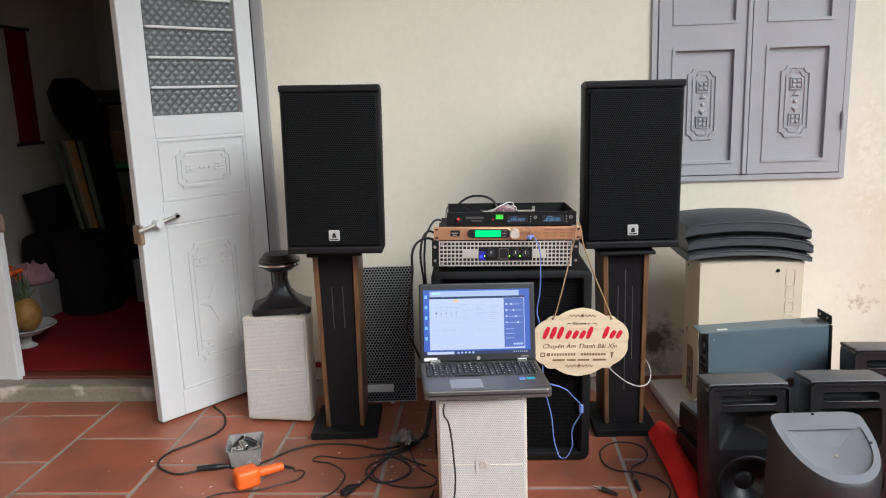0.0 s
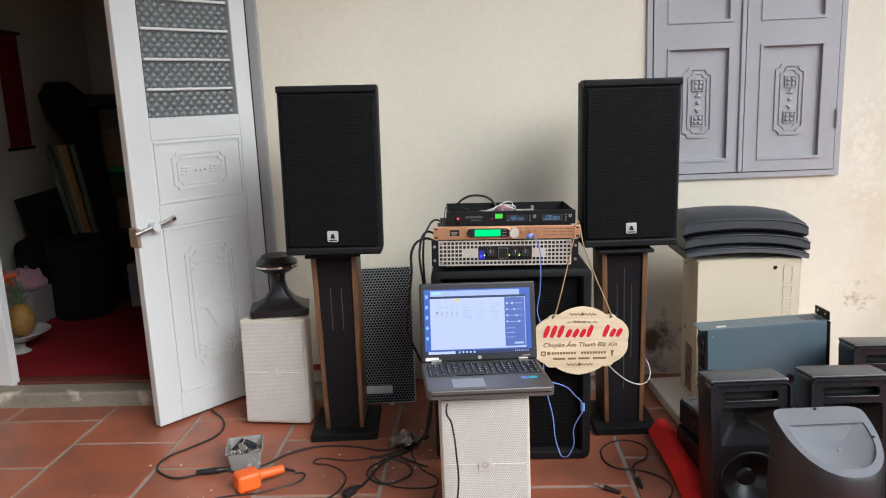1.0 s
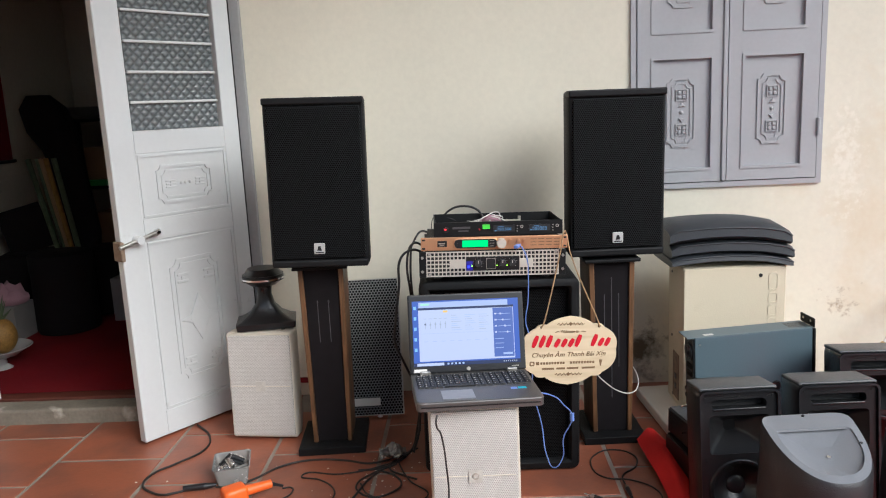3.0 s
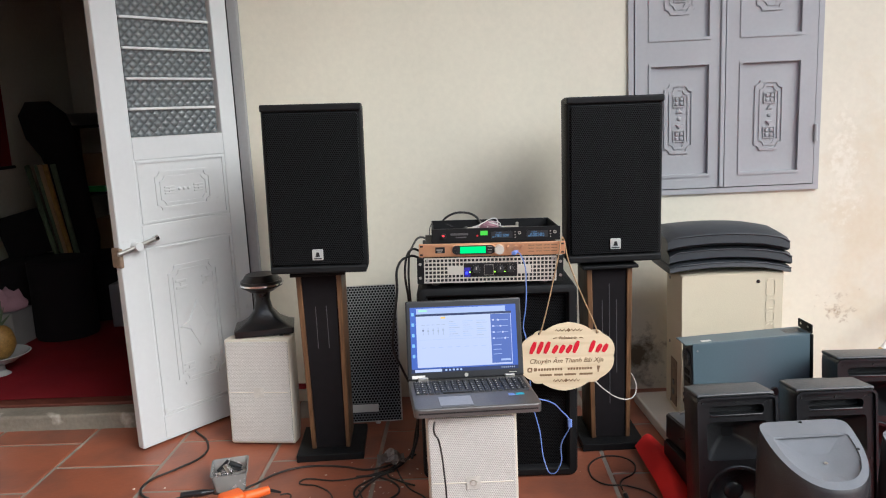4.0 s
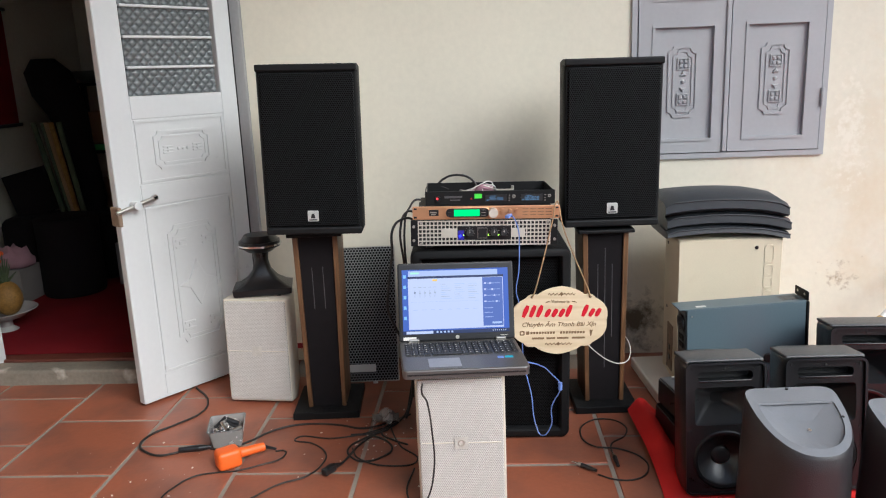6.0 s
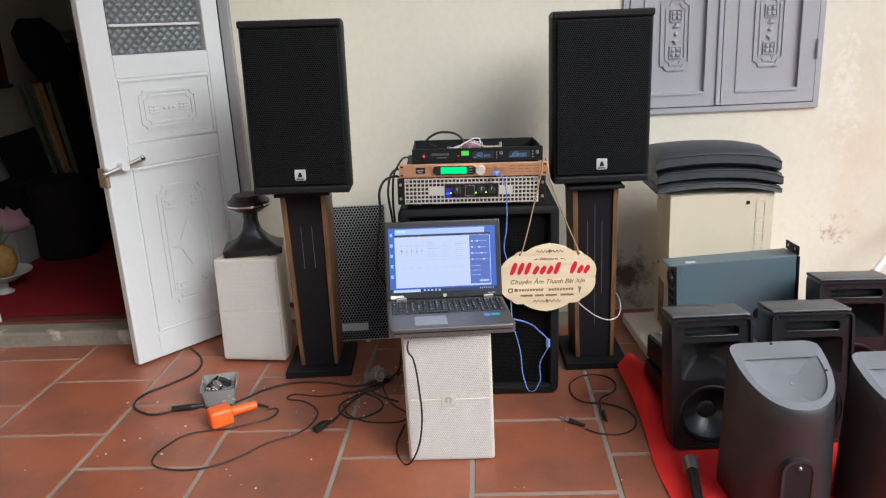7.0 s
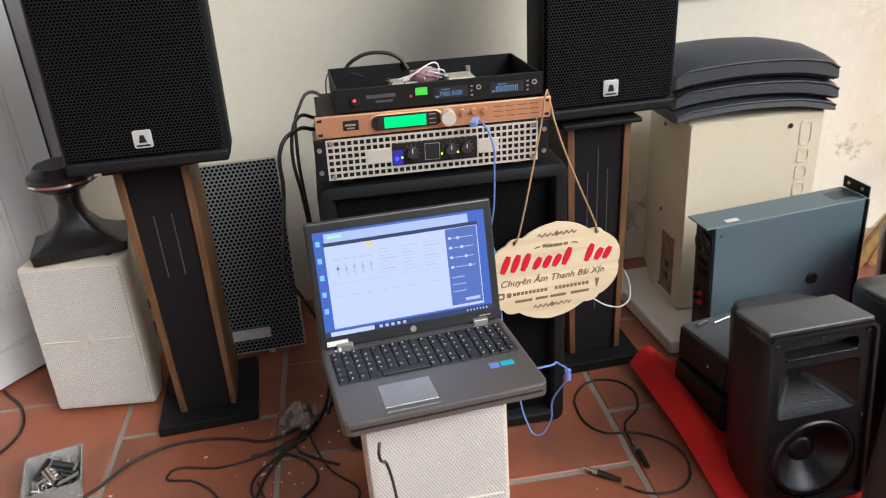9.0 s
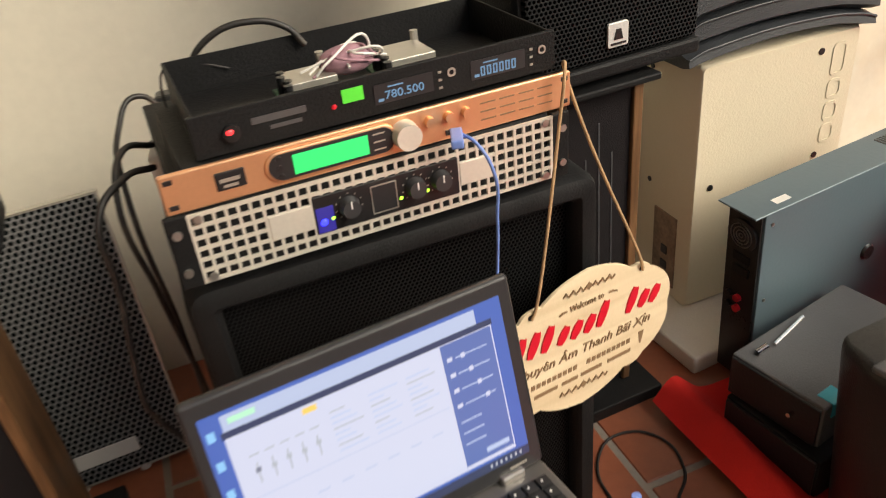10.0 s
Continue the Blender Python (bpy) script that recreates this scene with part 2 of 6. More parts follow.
M_COVER = mat("dark_grey_vinyl_cover", (0.030, 0.033, 0.038), 0.45, 0, 0.15, 6.0, 300.0, 0.04)
M_CYAN = mat("turquoise_tape", (0.03, 0.42, 0.55), 0.4, 0, 0.08)
M_CLEAR = mat("cloudy_clear_plastic", (0.50, 0.50, 0.48), 0.25, 0, 0.1, 12.0, 90.0, 0.02)
M_CLEAR.node_tree.nodes["Principled BSDF"].inputs["Transmission Weight"].default_value = 0.55
M_STRAW = mat("straw", (0.55, 0.36, 0.13), 0.85, 0, 0.25, 60.0, 300.0, 0.08)
M_BOARD = mat("brown_cardboard", (0.30, 0.19, 0.10), 0.85, 0, 0.1, 9.0, 100.0, 0.02)
M_SKIN = mat("pineapple_skin", (0.26, 0.14, 0.03), 0.6, 0, 0.4, 40.0, 150.0, 0.08)
M_LEAF = mat("pineapple_leaf", (0.07, 0.10, 0.05), 0.5, 0, 0.3, 20.0, 150.0, 0.03)
# white lowered to grey, the dimness of the room put into the colour
M_ROOMBOX = mat("dimmed_white_card", (0.24, 0.23, 0.22), 0.7, 0, 0.1)
M_CERAM = mat("white_ceramic", (0.42, 0.42, 0.41), 0.15, 0, 0.04, 9.0, 90.0, 0.0)
M_PINK = mat("pink_cloth", (0.36, 0.20, 0.24), 0.9, 0, 0.15, 14.0, 200.0, 0.04)
M_FLOWER = mat("orange_flower", (0.65, 0.10, 0.02), 0.7, 0, 0.3, 30.0, 200.0, 0.05)
M_GREENBOX = mat("green_box_card", (0.05, 0.35, 0.08), 0.6, 0, 0.2)
M_PURPLE = mat("purple_box_card", (0.15, 0.06, 0.22), 0.6, 0, 0.2)


# ---- building helpers ----
def part(name, bm, material, parent, label="", smooth=False):
    me = bpy.data.meshes.new(name)
    bm.normal_update()
    bm.to_mesh(me)
    bm.free()
    me.materials.append(material)
    if smooth:
        me.shade_smooth()
        me.set_sharp_from_angle(angle=radians(38))
    ob = new(name, me)
    ob.parent = parent
    if label:
        tagged(ob, label)
    return ob


def thing(name, label, category, x=0, y=0, z=0, rz=0, rx=0, group="", kind=""):
    ob = new(name)
    ob.empty_display_size = 0.05
    ob.matrix_world = pose(x, y, z, rx, 0, rz)
    return tagged(ob, label, category, group, kind)


def box(x0, x1, y0, y1, z0, z1, bevel=0.0, seg=2, bm=None, m=None):
    b = bmesh.new()
    bmesh.ops.create_cube(b, size=1)
    for v in b.verts:
        v.co = Vector((x0 + (v.co.x + 0.5) * (x1 - x0), y0 + (v.co.y + 0.5) * (y1 - y0), z0 + (v.co.z + 0.5) * (z1 - z0)))
    if bevel:
        bmesh.ops.bevel(b, geom=b.edges[:], offset=bevel, segments=seg, affect="EDGES", profile=0.5, clamp_overlap=True)
    if m is not None:
        b.transform(m)
    return join(bm, b)


def join(bm, b):
    if bm is None:
        return b
    tmp = bpy.data.meshes.new("tmp")
    b.to_mesh(tmp)
    b.free()
    bm.from_mesh(tmp)
    bpy.data.meshes.remove(tmp)
    return bm


def rod(p, q, r, r2=None, sides=16, bm=None):
    p, q = Vector(p), Vector(q)
    b = bmesh.new()
    bmesh.ops.create_cone(b, cap_ends=True, segments=sides, radius1=r, radius2=r if r2 is None else r2, depth=(q - p).length)
    b.transform(Matrix.Translation((p + q) / 2) @ (q - p).to_track_quat("Z", "Y").to_matrix().to_4x4())
    return join(bm, b)


def ball(c, rx, ry, rz, bm=None, seg=16):
    b = bmesh.new()
    bmesh.ops.create_uvsphere(b, u_segments=seg, v_segments=seg // 2 + 2, radius=1)
    b.transform(Matrix.Translation(c) @ Matrix.Diagonal((rx, ry, rz, 1)))
    return join(bm, b)


def loft(rings, cap=True, bm=None, closed=True):
    """A skin over rings of equal length."""
    b = bmesh.new()
    rows = [[b.verts.new(p) for p in ring] for ring in rings]
    k = len(rows[0])
    for a, c in zip(rows, rows[1:]):
        for i in range(k if closed else k - 1):
            b.faces.new((a[i], a[(i + 1) % k], c[(i + 1) % k], c[i]))
    if cap:
        b.faces.new(rows[0][::-1])
        b.faces.new(rows[-1])
    bmesh.ops.recalc_face_normals(b, faces=b.faces[:])
    return join(bm, b)


def prism(outline, y0, y1, bevel=0.0, bm=None):
    """An outline in x and z, pushed from y0 to y1."""
    b = bmesh.new()
    f = [b.verts.new((x, y0, z)) for x, z in outline]
    g = [b.verts.new((x, y1, z)) for x, z in outline]
    b.faces.new(f)
    b.faces.new(g[::-1])
    for i in range(len(f)):
        j = (i + 1) % len(f)
        b.faces.new((f[j], f[i], g[i], g[j]))
    bmesh.ops.recalc_face_normals(b, faces=b.faces[:])
    if bevel:
        fr = [e for e in b.edges if all(abs(v.co.y - y0) < 1e-6 for v in e.verts)]
        bmesh.ops.bevel(b, geom=fr, offset=bevel, segments=2, affect="EDGES", profile=0.5, clamp_overlap=True)
    return join(bm, b)


def frame_ring(outer, inner, y0, y1, bm=None):
    """A flat ring between two outlines of equal length, with thickness."""
    b = bmesh.new()
    k = len(outer)
    o0 = [b.verts.new((x, y0, z)) for x, z in outer]
    i0 = [b.verts.new((x, y0, z)) for x, z in inner]
    o1 = [b.verts.new((x, y1, z)) for x, z in outer]
    i1 = [b.verts.new((x, y1, z)) for x, z in inner]
    for i in range(k):
        j = (i + 1) % k
        b.faces.new((o0[i], o0[j], i0[j], i0[i]))
        b.faces.new((o0[j], o0[i], o1[i], o1[j]))
        b.faces.new((i0[i], i0[j], i1[j], i1[i]))
    bmesh.ops.recalc_face_normals(b, faces=b.faces[:])
    return join(bm, b)


def rect(x0, x1, z0, z1):
    return [(x0, z0), (x1, z0), (x1, z1), (x0, z1)]


def rrect(x0, x1, z0, z1, r, n=4):
    pts = []
    for cx, cz, a in ((x1 - r, z0 + r, -90), (x1 - r, z1 - r, 0), (x0 + r, z1 - r, 90), (x0 + r, z0 + r, 180)):
        for i in range(n + 1):
            t = radians(a + 90 * i / n)
            pts.append((cx + r * math.cos(t), cz + r * math.sin(t)))
    return pts


def notched(x0, x1, z0, z1, r, n=4):
    """A rectangle with scooped corners."""
    pts = []
    for cx, cz, a in ((x1, z0, 180), (x1, z1, -90), (x0, z1, 0), (x0, z0, 90)):
        for i in range(n + 1):
            t = radians(a - 90 * i / n)
            pts.append((cx + r * math.cos(t), cz + r * math.sin(t)))
    return pts


def cable(name, pts, r, material, label, category="cable", parent=None, group=""):
    cu = bpy.data.curves.new(name, "CURVE")
    cu.dimensions, cu.bevel_depth, cu.bevel_resolution, cu.resolution_u = "3D", r, 2, 8
    cu.use_fill_caps = True
    sp = cu.splines.new("BEZIER")
    sp.bezier_points.add(len(pts) - 1)
    for bp, p in zip(sp.bezier_points, pts):
        bp.co = p
        bp.handle_left_type = bp.handle_right_type = "AUTO"
    tmp = bpy.data.objects.new("tmp", cu)
    me = bpy.data.meshes.new_from_object(tmp)
    bpy.data.objects.remove(tmp)
    bpy.data.curves.remove(cu)
    me.name = name
    me.materials.clear()
    me.materials.append(material)
    me.shade_smooth()
    ob = new(name, me)
    if parent:
        ob.parent = parent
        return tagged(ob, label) if label else ob
    return tagged(ob, label, category, group)


def lettering(name, body, size, material, parent, m, width=None, depth=0.0006):
    cu = bpy.data.curves.new(name, "FONT")
    cu.body, cu.size, cu.extrude, cu.align_x, cu.align_y = body, size, depth, "CENTER", "CENTER"
    cu.resolution_u = 3
    tmp = bpy.data.objects.new("tmp", cu)
    me = bpy.data.meshes.new_from_object(tmp)
    bpy.data.objects.remove(tmp)
    bpy.data.curves.remove(cu)
    me.name = name
    xs = [v.co.x for v in me.vertices]
    if width and xs:
        me.transform(Matrix.Diagonal((width / (max(xs) - min(xs)), 1, 1, 1)))
    me.transform(m @ pose(0, 0, 0, 90, 0, 0))
    me.materials.clear()
    me.materials.append(material)
    ob = new(name, me)
    ob.parent = parent
    return ob


def plain(name, bm, material, label="", category="", kind="structure"):
    ob = part(name, bm, material, None)
    return tagged(ob, label, category, "", kind)


# ---- large structure ----
WY = 3.43
DOOR_L, DOOR_R, DOOR_TOP = -2.72, -0.895, 2.25
SH_L, SH_R, SH_B, SH_T = 0.715, 1.511, 0.868, 2.11

ground = plain("ground", box(-60, 60, -60, 60, -0.30, -0.06), M_GROUND, "grey concrete yard beyond the terrace", "ground")
floor = plain("floor", box(-3.6, 2.9, -1.2, WY + 0.1, -0.2, -0.0025), M_GROUT, "terracotta tiled terrace floor with grey grout", "floor")
plain("floor_room", box(-4.0, 0.6, WY + 0.1, 6.8, -0.2, 0.07), M_CONC, "indoor floor under a red carpet", "floor")
b = box(-3.6, DOOR_L, WY, WY + 0.2, -0.2, 3.1)
b = box(DOOR_R, SH_L, WY, WY + 0.2, -0.2, 3.1, bm=b)
b = box(SH_R, 2.9, WY, WY + 0.2, -0.2, 3.1, bm=b)
b = box(DOOR_L, DOOR_R, WY, WY + 0.2, DOOR_TOP, 3.1, bm=b)
b = box(SH_L, SH_R, WY, WY + 0.2, -0.2, SH_B, bm=b)
b = box(SH_L, SH_R, WY, WY + 0.2, SH_T, 3.1, bm=b)
plain("wall_north", b, M_WALL, "cream painted house wall with mould stains low down", "wall")
# unseen wall behind the camera, added to hold back light near the horizon
plain("wall_south", box(-9, 9, -4.7, -4.5, -0.3, 2.6), M_GROUND, "unseen grey wall added behind the camera to cut low light", "wall")
# unseen wall, raised tall to keep the left sky off the floor
plain("wall_west", box(-3.3, -3.1, -4.5, WY, -0.2, 4.5), M_WALL, "unseen cream side wall added to block light from the left", "wall")
# unseen roof; the deep left slab is added to darken the left side
plain("ceiling", box(-3.8, 0.45, -1.2, 2.2495, 3.1, 3.25, 0.0, 1, box(-3.8, 3.0, 2.25, WY + 0.2, 3.1, 3.25)), M_CEIL, "unseen pale ceiling, its deep left slab added to shade that side", "ceiling")
b = box(-4.2, -2.95, WY + 0.2, 6.8, -0.2, 3.1)
plain("wall_room_west", b, M_ROOM, "dim off-white wall inside the room", "wall")
b = box(-2.95, 0.6, 6.6, 6.8, -0.2, 3.1)
b = box(-2.95, -2.55, 6.0, 6.6, 0.07, 3.1, bm=b)
plain("wall_room_north", b, M_ROOM, "dim off-white back wall with a pillar", "wall")
plain("wall_room_east", box(0.6, 0.8, WY + 0.2, 6.8, -0.2, 3.1), M_ROOM, "dim off-white side wall inside the room", "wall")
plain("ceiling_room", box(-4.2, 0.8, WY + 0.2, 6.8, 3.1, 3.25), M_CEIL, "pale ceiling of the dark room", "ceiling")

# doorstep
b = box(-2.72, -1.14, 3.185, 3.30, -0.02, 0.066, 0.012, 3)
for v in b.verts:
    v.co += Vector((0, 1, 0.4)) * 0.012 * (noise.noise(v.co * 9) if v.co.z > 0 else 0)
plain("doorstep", b, M_CONC, "worn grey concrete doorstep with chipped paint", "step")
plain("doorstep_tiles", box(-2.72, -1.10, 3.301, WY + 0.12, -0.02, 0.074, 0.004), M_DTILE, "dark red tiled threshold behind the concrete step", "step")
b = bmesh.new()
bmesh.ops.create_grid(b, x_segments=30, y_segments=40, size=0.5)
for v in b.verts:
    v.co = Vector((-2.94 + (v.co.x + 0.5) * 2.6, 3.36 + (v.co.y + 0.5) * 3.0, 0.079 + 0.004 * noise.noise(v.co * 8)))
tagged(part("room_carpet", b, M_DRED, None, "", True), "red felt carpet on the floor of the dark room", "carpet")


# ---- door frame, door leaves, window shutters ----
jamb = thing("door_frame", "grey painted metal frame of the double door", "door frame", kind="structure")
part("jamb", box(-0.94, -0.895, 3.40, 3.60, 0.0, DOOR_TOP, 0.004), M_FRAME, jamb)
part("jamb", box(DOOR_L, DOOR_L + 0.045, 3.40, 3.60, 0.0, DOOR_TOP, 0.004), M_FRAME, jamb)
# black strip laid on the jamb as the shade of the open hinge gap
part("gap_shade_strip", box(-0.953, -0.934, 3.396, 3.3995, 0.02, DOOR_TOP - 0.05), M_GAP, jamb, "black strip painted as the dark gap beside the hinges")
part("head", box(DOOR_L + 0.045, -0.94, 3.40, 3.60, DOOR_TOP - 0.05, DOOR_TOP, 0.004), M_FRAME, jamb)


def patterned_glass():
    m = mat("patterned_obscure_glass", (0.15, 0.165, 0.17), 0.18, 0, 0.15, 9.0, 60.0, 0.0, 0.06)
    n, l = m.node_tree.nodes, m.node_tree.links
    bs = n["Principled BSDF"]
    co = n.new("ShaderNodeTexCoord")
    sep = n.new("ShaderNodeSeparateXYZ")
    l.new(co.outputs["Object"], sep.inputs[0])
    a = math_node(n, l, "SINE", math_node(n, l, "MULTIPLY", math_node(n, l, "ADD", sep.outputs[0], sep.outputs[2]), 85.0))
    c = math_node(n, l, "SINE", math_node(n, l, "MULTIPLY", math_node(n, l, "SUBTRACT", sep.outputs[0], sep.outputs[2]), 85.0))
    h = math_node(n, l, "MULTIPLY", a, c)
    h2 = math_node(n, l, "ABSOLUTE", h)
    bp = n.new("ShaderNodeBump")
    bp.inputs["Strength"].default_value, bp.inputs["Distance"].default_value = 1.0, 0.006
    l.new(h2, bp.inputs["Height"])
    l.new(bp.outputs[0], bs.inputs["Normal"])
    mr = n.new("ShaderNodeMapRange")
    mr.inputs[3].default_value, mr.inputs[4].default_value = 0.55, 1.35
    l.new(h2, mr.inputs[0])
    mx = n.new("ShaderNodeMix")
    mx.data_type, mx.blend_type = "RGBA", "MULTIPLY"
    mx.inputs[0].default_value = 1.0
    l.new(bs.inputs["Base Color"].links[0].from_socket, mx.inputs[6])
    l.new(mr.outputs[0], mx.inputs[7])
    l.new(mx.outputs[2], bs.inputs["Base Color"])
    return m


M_GLASS = patterned_glass()


def ornament(x0, x1, z0, z1, y, r, bm=None):
    """A pressed frame with scooped corners, two ridges deep."""
    bm = frame_ring(notched(x0, x1, z0, z1, r), notched(x0 + 0.012, x1 - 0.012, z0 + 0.012, z1 - 0.012, r), y - 0.005, y, bm)
    bm = frame_ring(notched(x0 + 0.02, x1 - 0.02, z0 + 0.02, z1 - 0.02, r * 0.9), notched(x0 + 0.028, x1 - 0.028, z0 + 0.028, z1 - 0.028, r * 0.9), y - 0.004, y, bm)
    return bm


def door_leaf(x, y, rz, mirrored, label):
    """A leaf 0.575 wide whose hinge is at its local x = 0 and which reaches to x = -0.575."""
    d = thing("door_1", label, "door", x, y, 0.012, rz, kind="structure")
    W, H, s = 0.575, 2.18, (-1 if mirrored else 1)

    def bx(a, c, y0, y1, z0, z1, bev=0.003, bm=None):
        lo, hi = sorted((-s * a, -s * c))
        return box(lo, hi, y0, y1, z0, z1, bev, 1, bm)
    stiles = bx(0, 0.075, -0.02, 0.02, 0, H)
    part("stile", stiles, M_DOOR, d)
    part("stile", bx(0.475, W, -0.02, 0.02, 0, H), M_DOOR, d)
    for z0, z1 in ((0.0, 0.10), (0.788, 0.873), (1.123, 1.208), (H - 0.09, H)):
        part("rail", bx(0.075, 0.475, -0.0195, 0.0195, z0, z1, 0.002), M_DOOR, d)
    for z0, z1 in ((0.10, 0.788), (0.873, 1.123)):
        p = part("panel", bx(0.075, 0.475, -0.0165, 0.010, z0, z1, 0.0), M_DOOR, d)
        lo, hi = sorted((-s * 0.075, -s * 0.475))
        bm = frame_ring(rect(lo + 0.006, hi - 0.006, z0 + 0.006, z1 - 0.006), rect(lo + 0.014, hi - 0.014, z0 + 0.014, z1 - 0.014), -0.0215, -0.015)
        if z1 - z0 > 0.3:
            bm = ornament(lo + 0.085, hi - 0.085, z0 + 0.10, z1 - 0.09, -0.0165, 0.03, bm)
            c, zc = (lo + hi) / 2, (z0 + z1) / 2
            bm = prism([(c, zc - 0.10), (c + 0.05, zc), (c, zc + 0.10), (c - 0.05, zc)], -0.0210, -0.0155, 0.004, bm)
            bm = prism([(c, zc - 0.035), (c + 0.09, zc), (c, zc + 0.035), (c - 0.09, zc)], -0.0205, -0.0155, 0.004, bm)
            for q in (-0.06, 0.06):
                for zz in (z0 + 0.17, z1 - 0.17):
                    bm = box(c + q - 0.025, c + q + 0.025, -0.0205, -0.0155, zz - 0.02, zz - 0.008, 0.002, 1, bm)
                    bm = box(c + q - 0.025, c + q + 0.025, -0.0205, -0.0155, zz + 0.008, zz + 0.02, 0.002, 1, bm)
                    bm = box(c + q - 0.006, c + q + 0.006, -0.0205, -0.0155, zz - 0.007, zz + 0.007, 0.001, 1, bm)
        else:
            bm = ornament(lo + 0.075, hi - 0.075, z0 + 0.05, z1 - 0.05, -0.0165, 0.02, bm)
            c, zc = (lo + hi) / 2, (z0 + z1) / 2
            for q in (-0.065, 0.065):
                for k in (-0.012, 0, 0.012):
                    bm = box(c + q - 0.022, c + q + 0.022, -0.0205, -0.0155, zc + k - 0.003, zc + k + 0.003, 0.001, 1, bm)
                bm = box(c + q - 0.003, c + q + 0.003, -0.0202, -0.0155, zc - 0.014, zc + 0.014, 0.001, 1, bm)
            for q in (-0.02, 0, 0.02):
                bm = ball((c + q, -0.0165, zc), 0.007, 0.006, 0.007, bm, 8)
        part("moulding", bm, M_DOOR, p)
    glass = part("glass_pane", bx(0.085, 0.465, -0.003, 0.003, 1.209, H - 0.09, 0.0), M_GLASS, d, "diamond patterned obscure glass")
    k = 1.209 + 0.105
    while k < H - 0.1:
        part("glazing_bar", bx(0.085, 0.465, -0.014, 0.014, k - 0.005, k + 0.005, 0.002), M_DOOR, d)
        k += 0.112
    lock = part("bolt", rod((-s * 0.595, -0.045, 0.784), (-s * 0.445, -0.045, 0.820), 0.008), M_STEEL, d, "dull steel sliding bolt", True)
    part("bolt_knob", rod((-s * 0.445, -0.045, 0.820), (-s * 0.43, -0.045, 0.824), 0.013), M_CHROME, lock, "", True)
    part("bolt_boss", rod((-s * 0.515, -0.02, 0.803), (-s * 0.515, -0.062, 0.803), 0.016), M_DOOR, lock, "", True)
    part("lock_case", box(-s * 0.580 - 0.009, -s * 0.580 + 0.009, -0.04, 0.02, 0.729, 0.804, 0.006), M_RUST, lock, "rusty lock case")
    return d


door_leaf(-0.950, 3.400, 52.5, False, "open white enamelled metal door leaf with patterned glass")
door_leaf(-2.660, 3.40, -10.0, True, "open white enamelled metal door leaf, second of the pair")


def shutters():
    w = thing("window_1", "closed grey painted metal window shutters in the cream wall", "window", 0, WY, 0, kind="structure")
    part("window_frame", frame_ring(rect(SH_L, SH_R, SH_B, SH_T), rect(SH_L + 0.022, SH_R - 0.022, SH_B + 0.022, SH_T - 0.022), -0.012, 0.15), M_SHUT, w)
    part("backing", box(SH_L + 0.022, SH_R - 0.022, 0.03, 0.05, SH_B + 0.022, SH_T - 0.022), M_GAP, w)
    mid = 1.113
    for x0, x1 in ((SH_L + 0.026, mid - 0.002), (mid + 0.002, SH_R - 0.026)):
        z0, z1 = SH_B + 0.026, SH_T - 0.026
        leaf = part("shutter_leaf", box(x0, x1, 0.0, 0.02, z0, z1), M_SHUT, w)
        px0, px1 = x0 + 0.055, x1 - 0.055
        for q0, q1 in ((0.942, 1.415), (1.505, 1.985)):
            p = part("panel", box(px0 + 0.012, px1 - 0.012, -0.004, 0.0, q0 + 0.012, q1 - 0.012), M_SHUT, leaf)
            bm = frame_ring(rect(px0, px1, q0, q1), rect(px0 + 0.012, px1 - 0.012, q0 + 0.012, q1 - 0.012), -0.020, 0.0)
            c = (px0 + px1) / 2
            zc = (q0 + q1) / 2 + 0.008
            bm = ornament(c - 0.062, c + 0.062, zc - 0.145, zc + 0.145, -0.004, 0.022, bm)
            for sg in (-1, 1):
                for i in range(2):
                    for j in range(2):
                        bm = box(c - 0.017 + i * 0.019, c - 0.002 + i * 0.019, -0.011, -0.003, zc + sg * 0.072 - 0.017 + j * 0.019, zc + sg * 0.072 - 0.002 + j * 0.019, 0.003, 1, bm)
                bm = frame_ring(rect(c - 0.024, c + 0.024, zc + sg * 0.072 - 0.024, zc + sg * 0.072 + 0.024), rect(c - 0.02, c + 0.02, zc + sg * 0.072 - 0.02, zc + sg * 0.072 + 0.02), -0.010, -0.003, bm)
                bm = prism([(c, zc + sg * 0.042), (c + 0.013, zc + sg * 0.024), (c - 0.013, zc + sg * 0.024)], -0.011, -0.003, 0.003, bm)
            bm = ball((c, -0.004, zc), 0.009, 0.007, 0.009, bm, 10)
            part("moulding", bm, M_SHUT, leaf)
        # a raised flat border round both panels
        bm = frame_ring(rect(x0, x1, z0, z1), rect(px0, px1, 0.942, 1.985), -0.016, 0.0)
        bm = box(px0, px1, -0.016, 0.0, 1.415, 1.505, 0.0, 1, bm)
        part("border", bm, M_SHUT, leaf)
    part("meeting_strip", box(mid - 0.022, mid - 0.004, -0.024, -0.016, SH_B + 0.028, SH_T - 0.028, 0.003), M_SHUT, w)
    for z in (1.105, 1.85):
        h = part("hinge", rod((SH_R - 0.022, -0.018, z - 0.035), (SH_R - 0.022, -0.018, z + 0.035), 0.009), M_SHUT, w, "", True)


shutters()


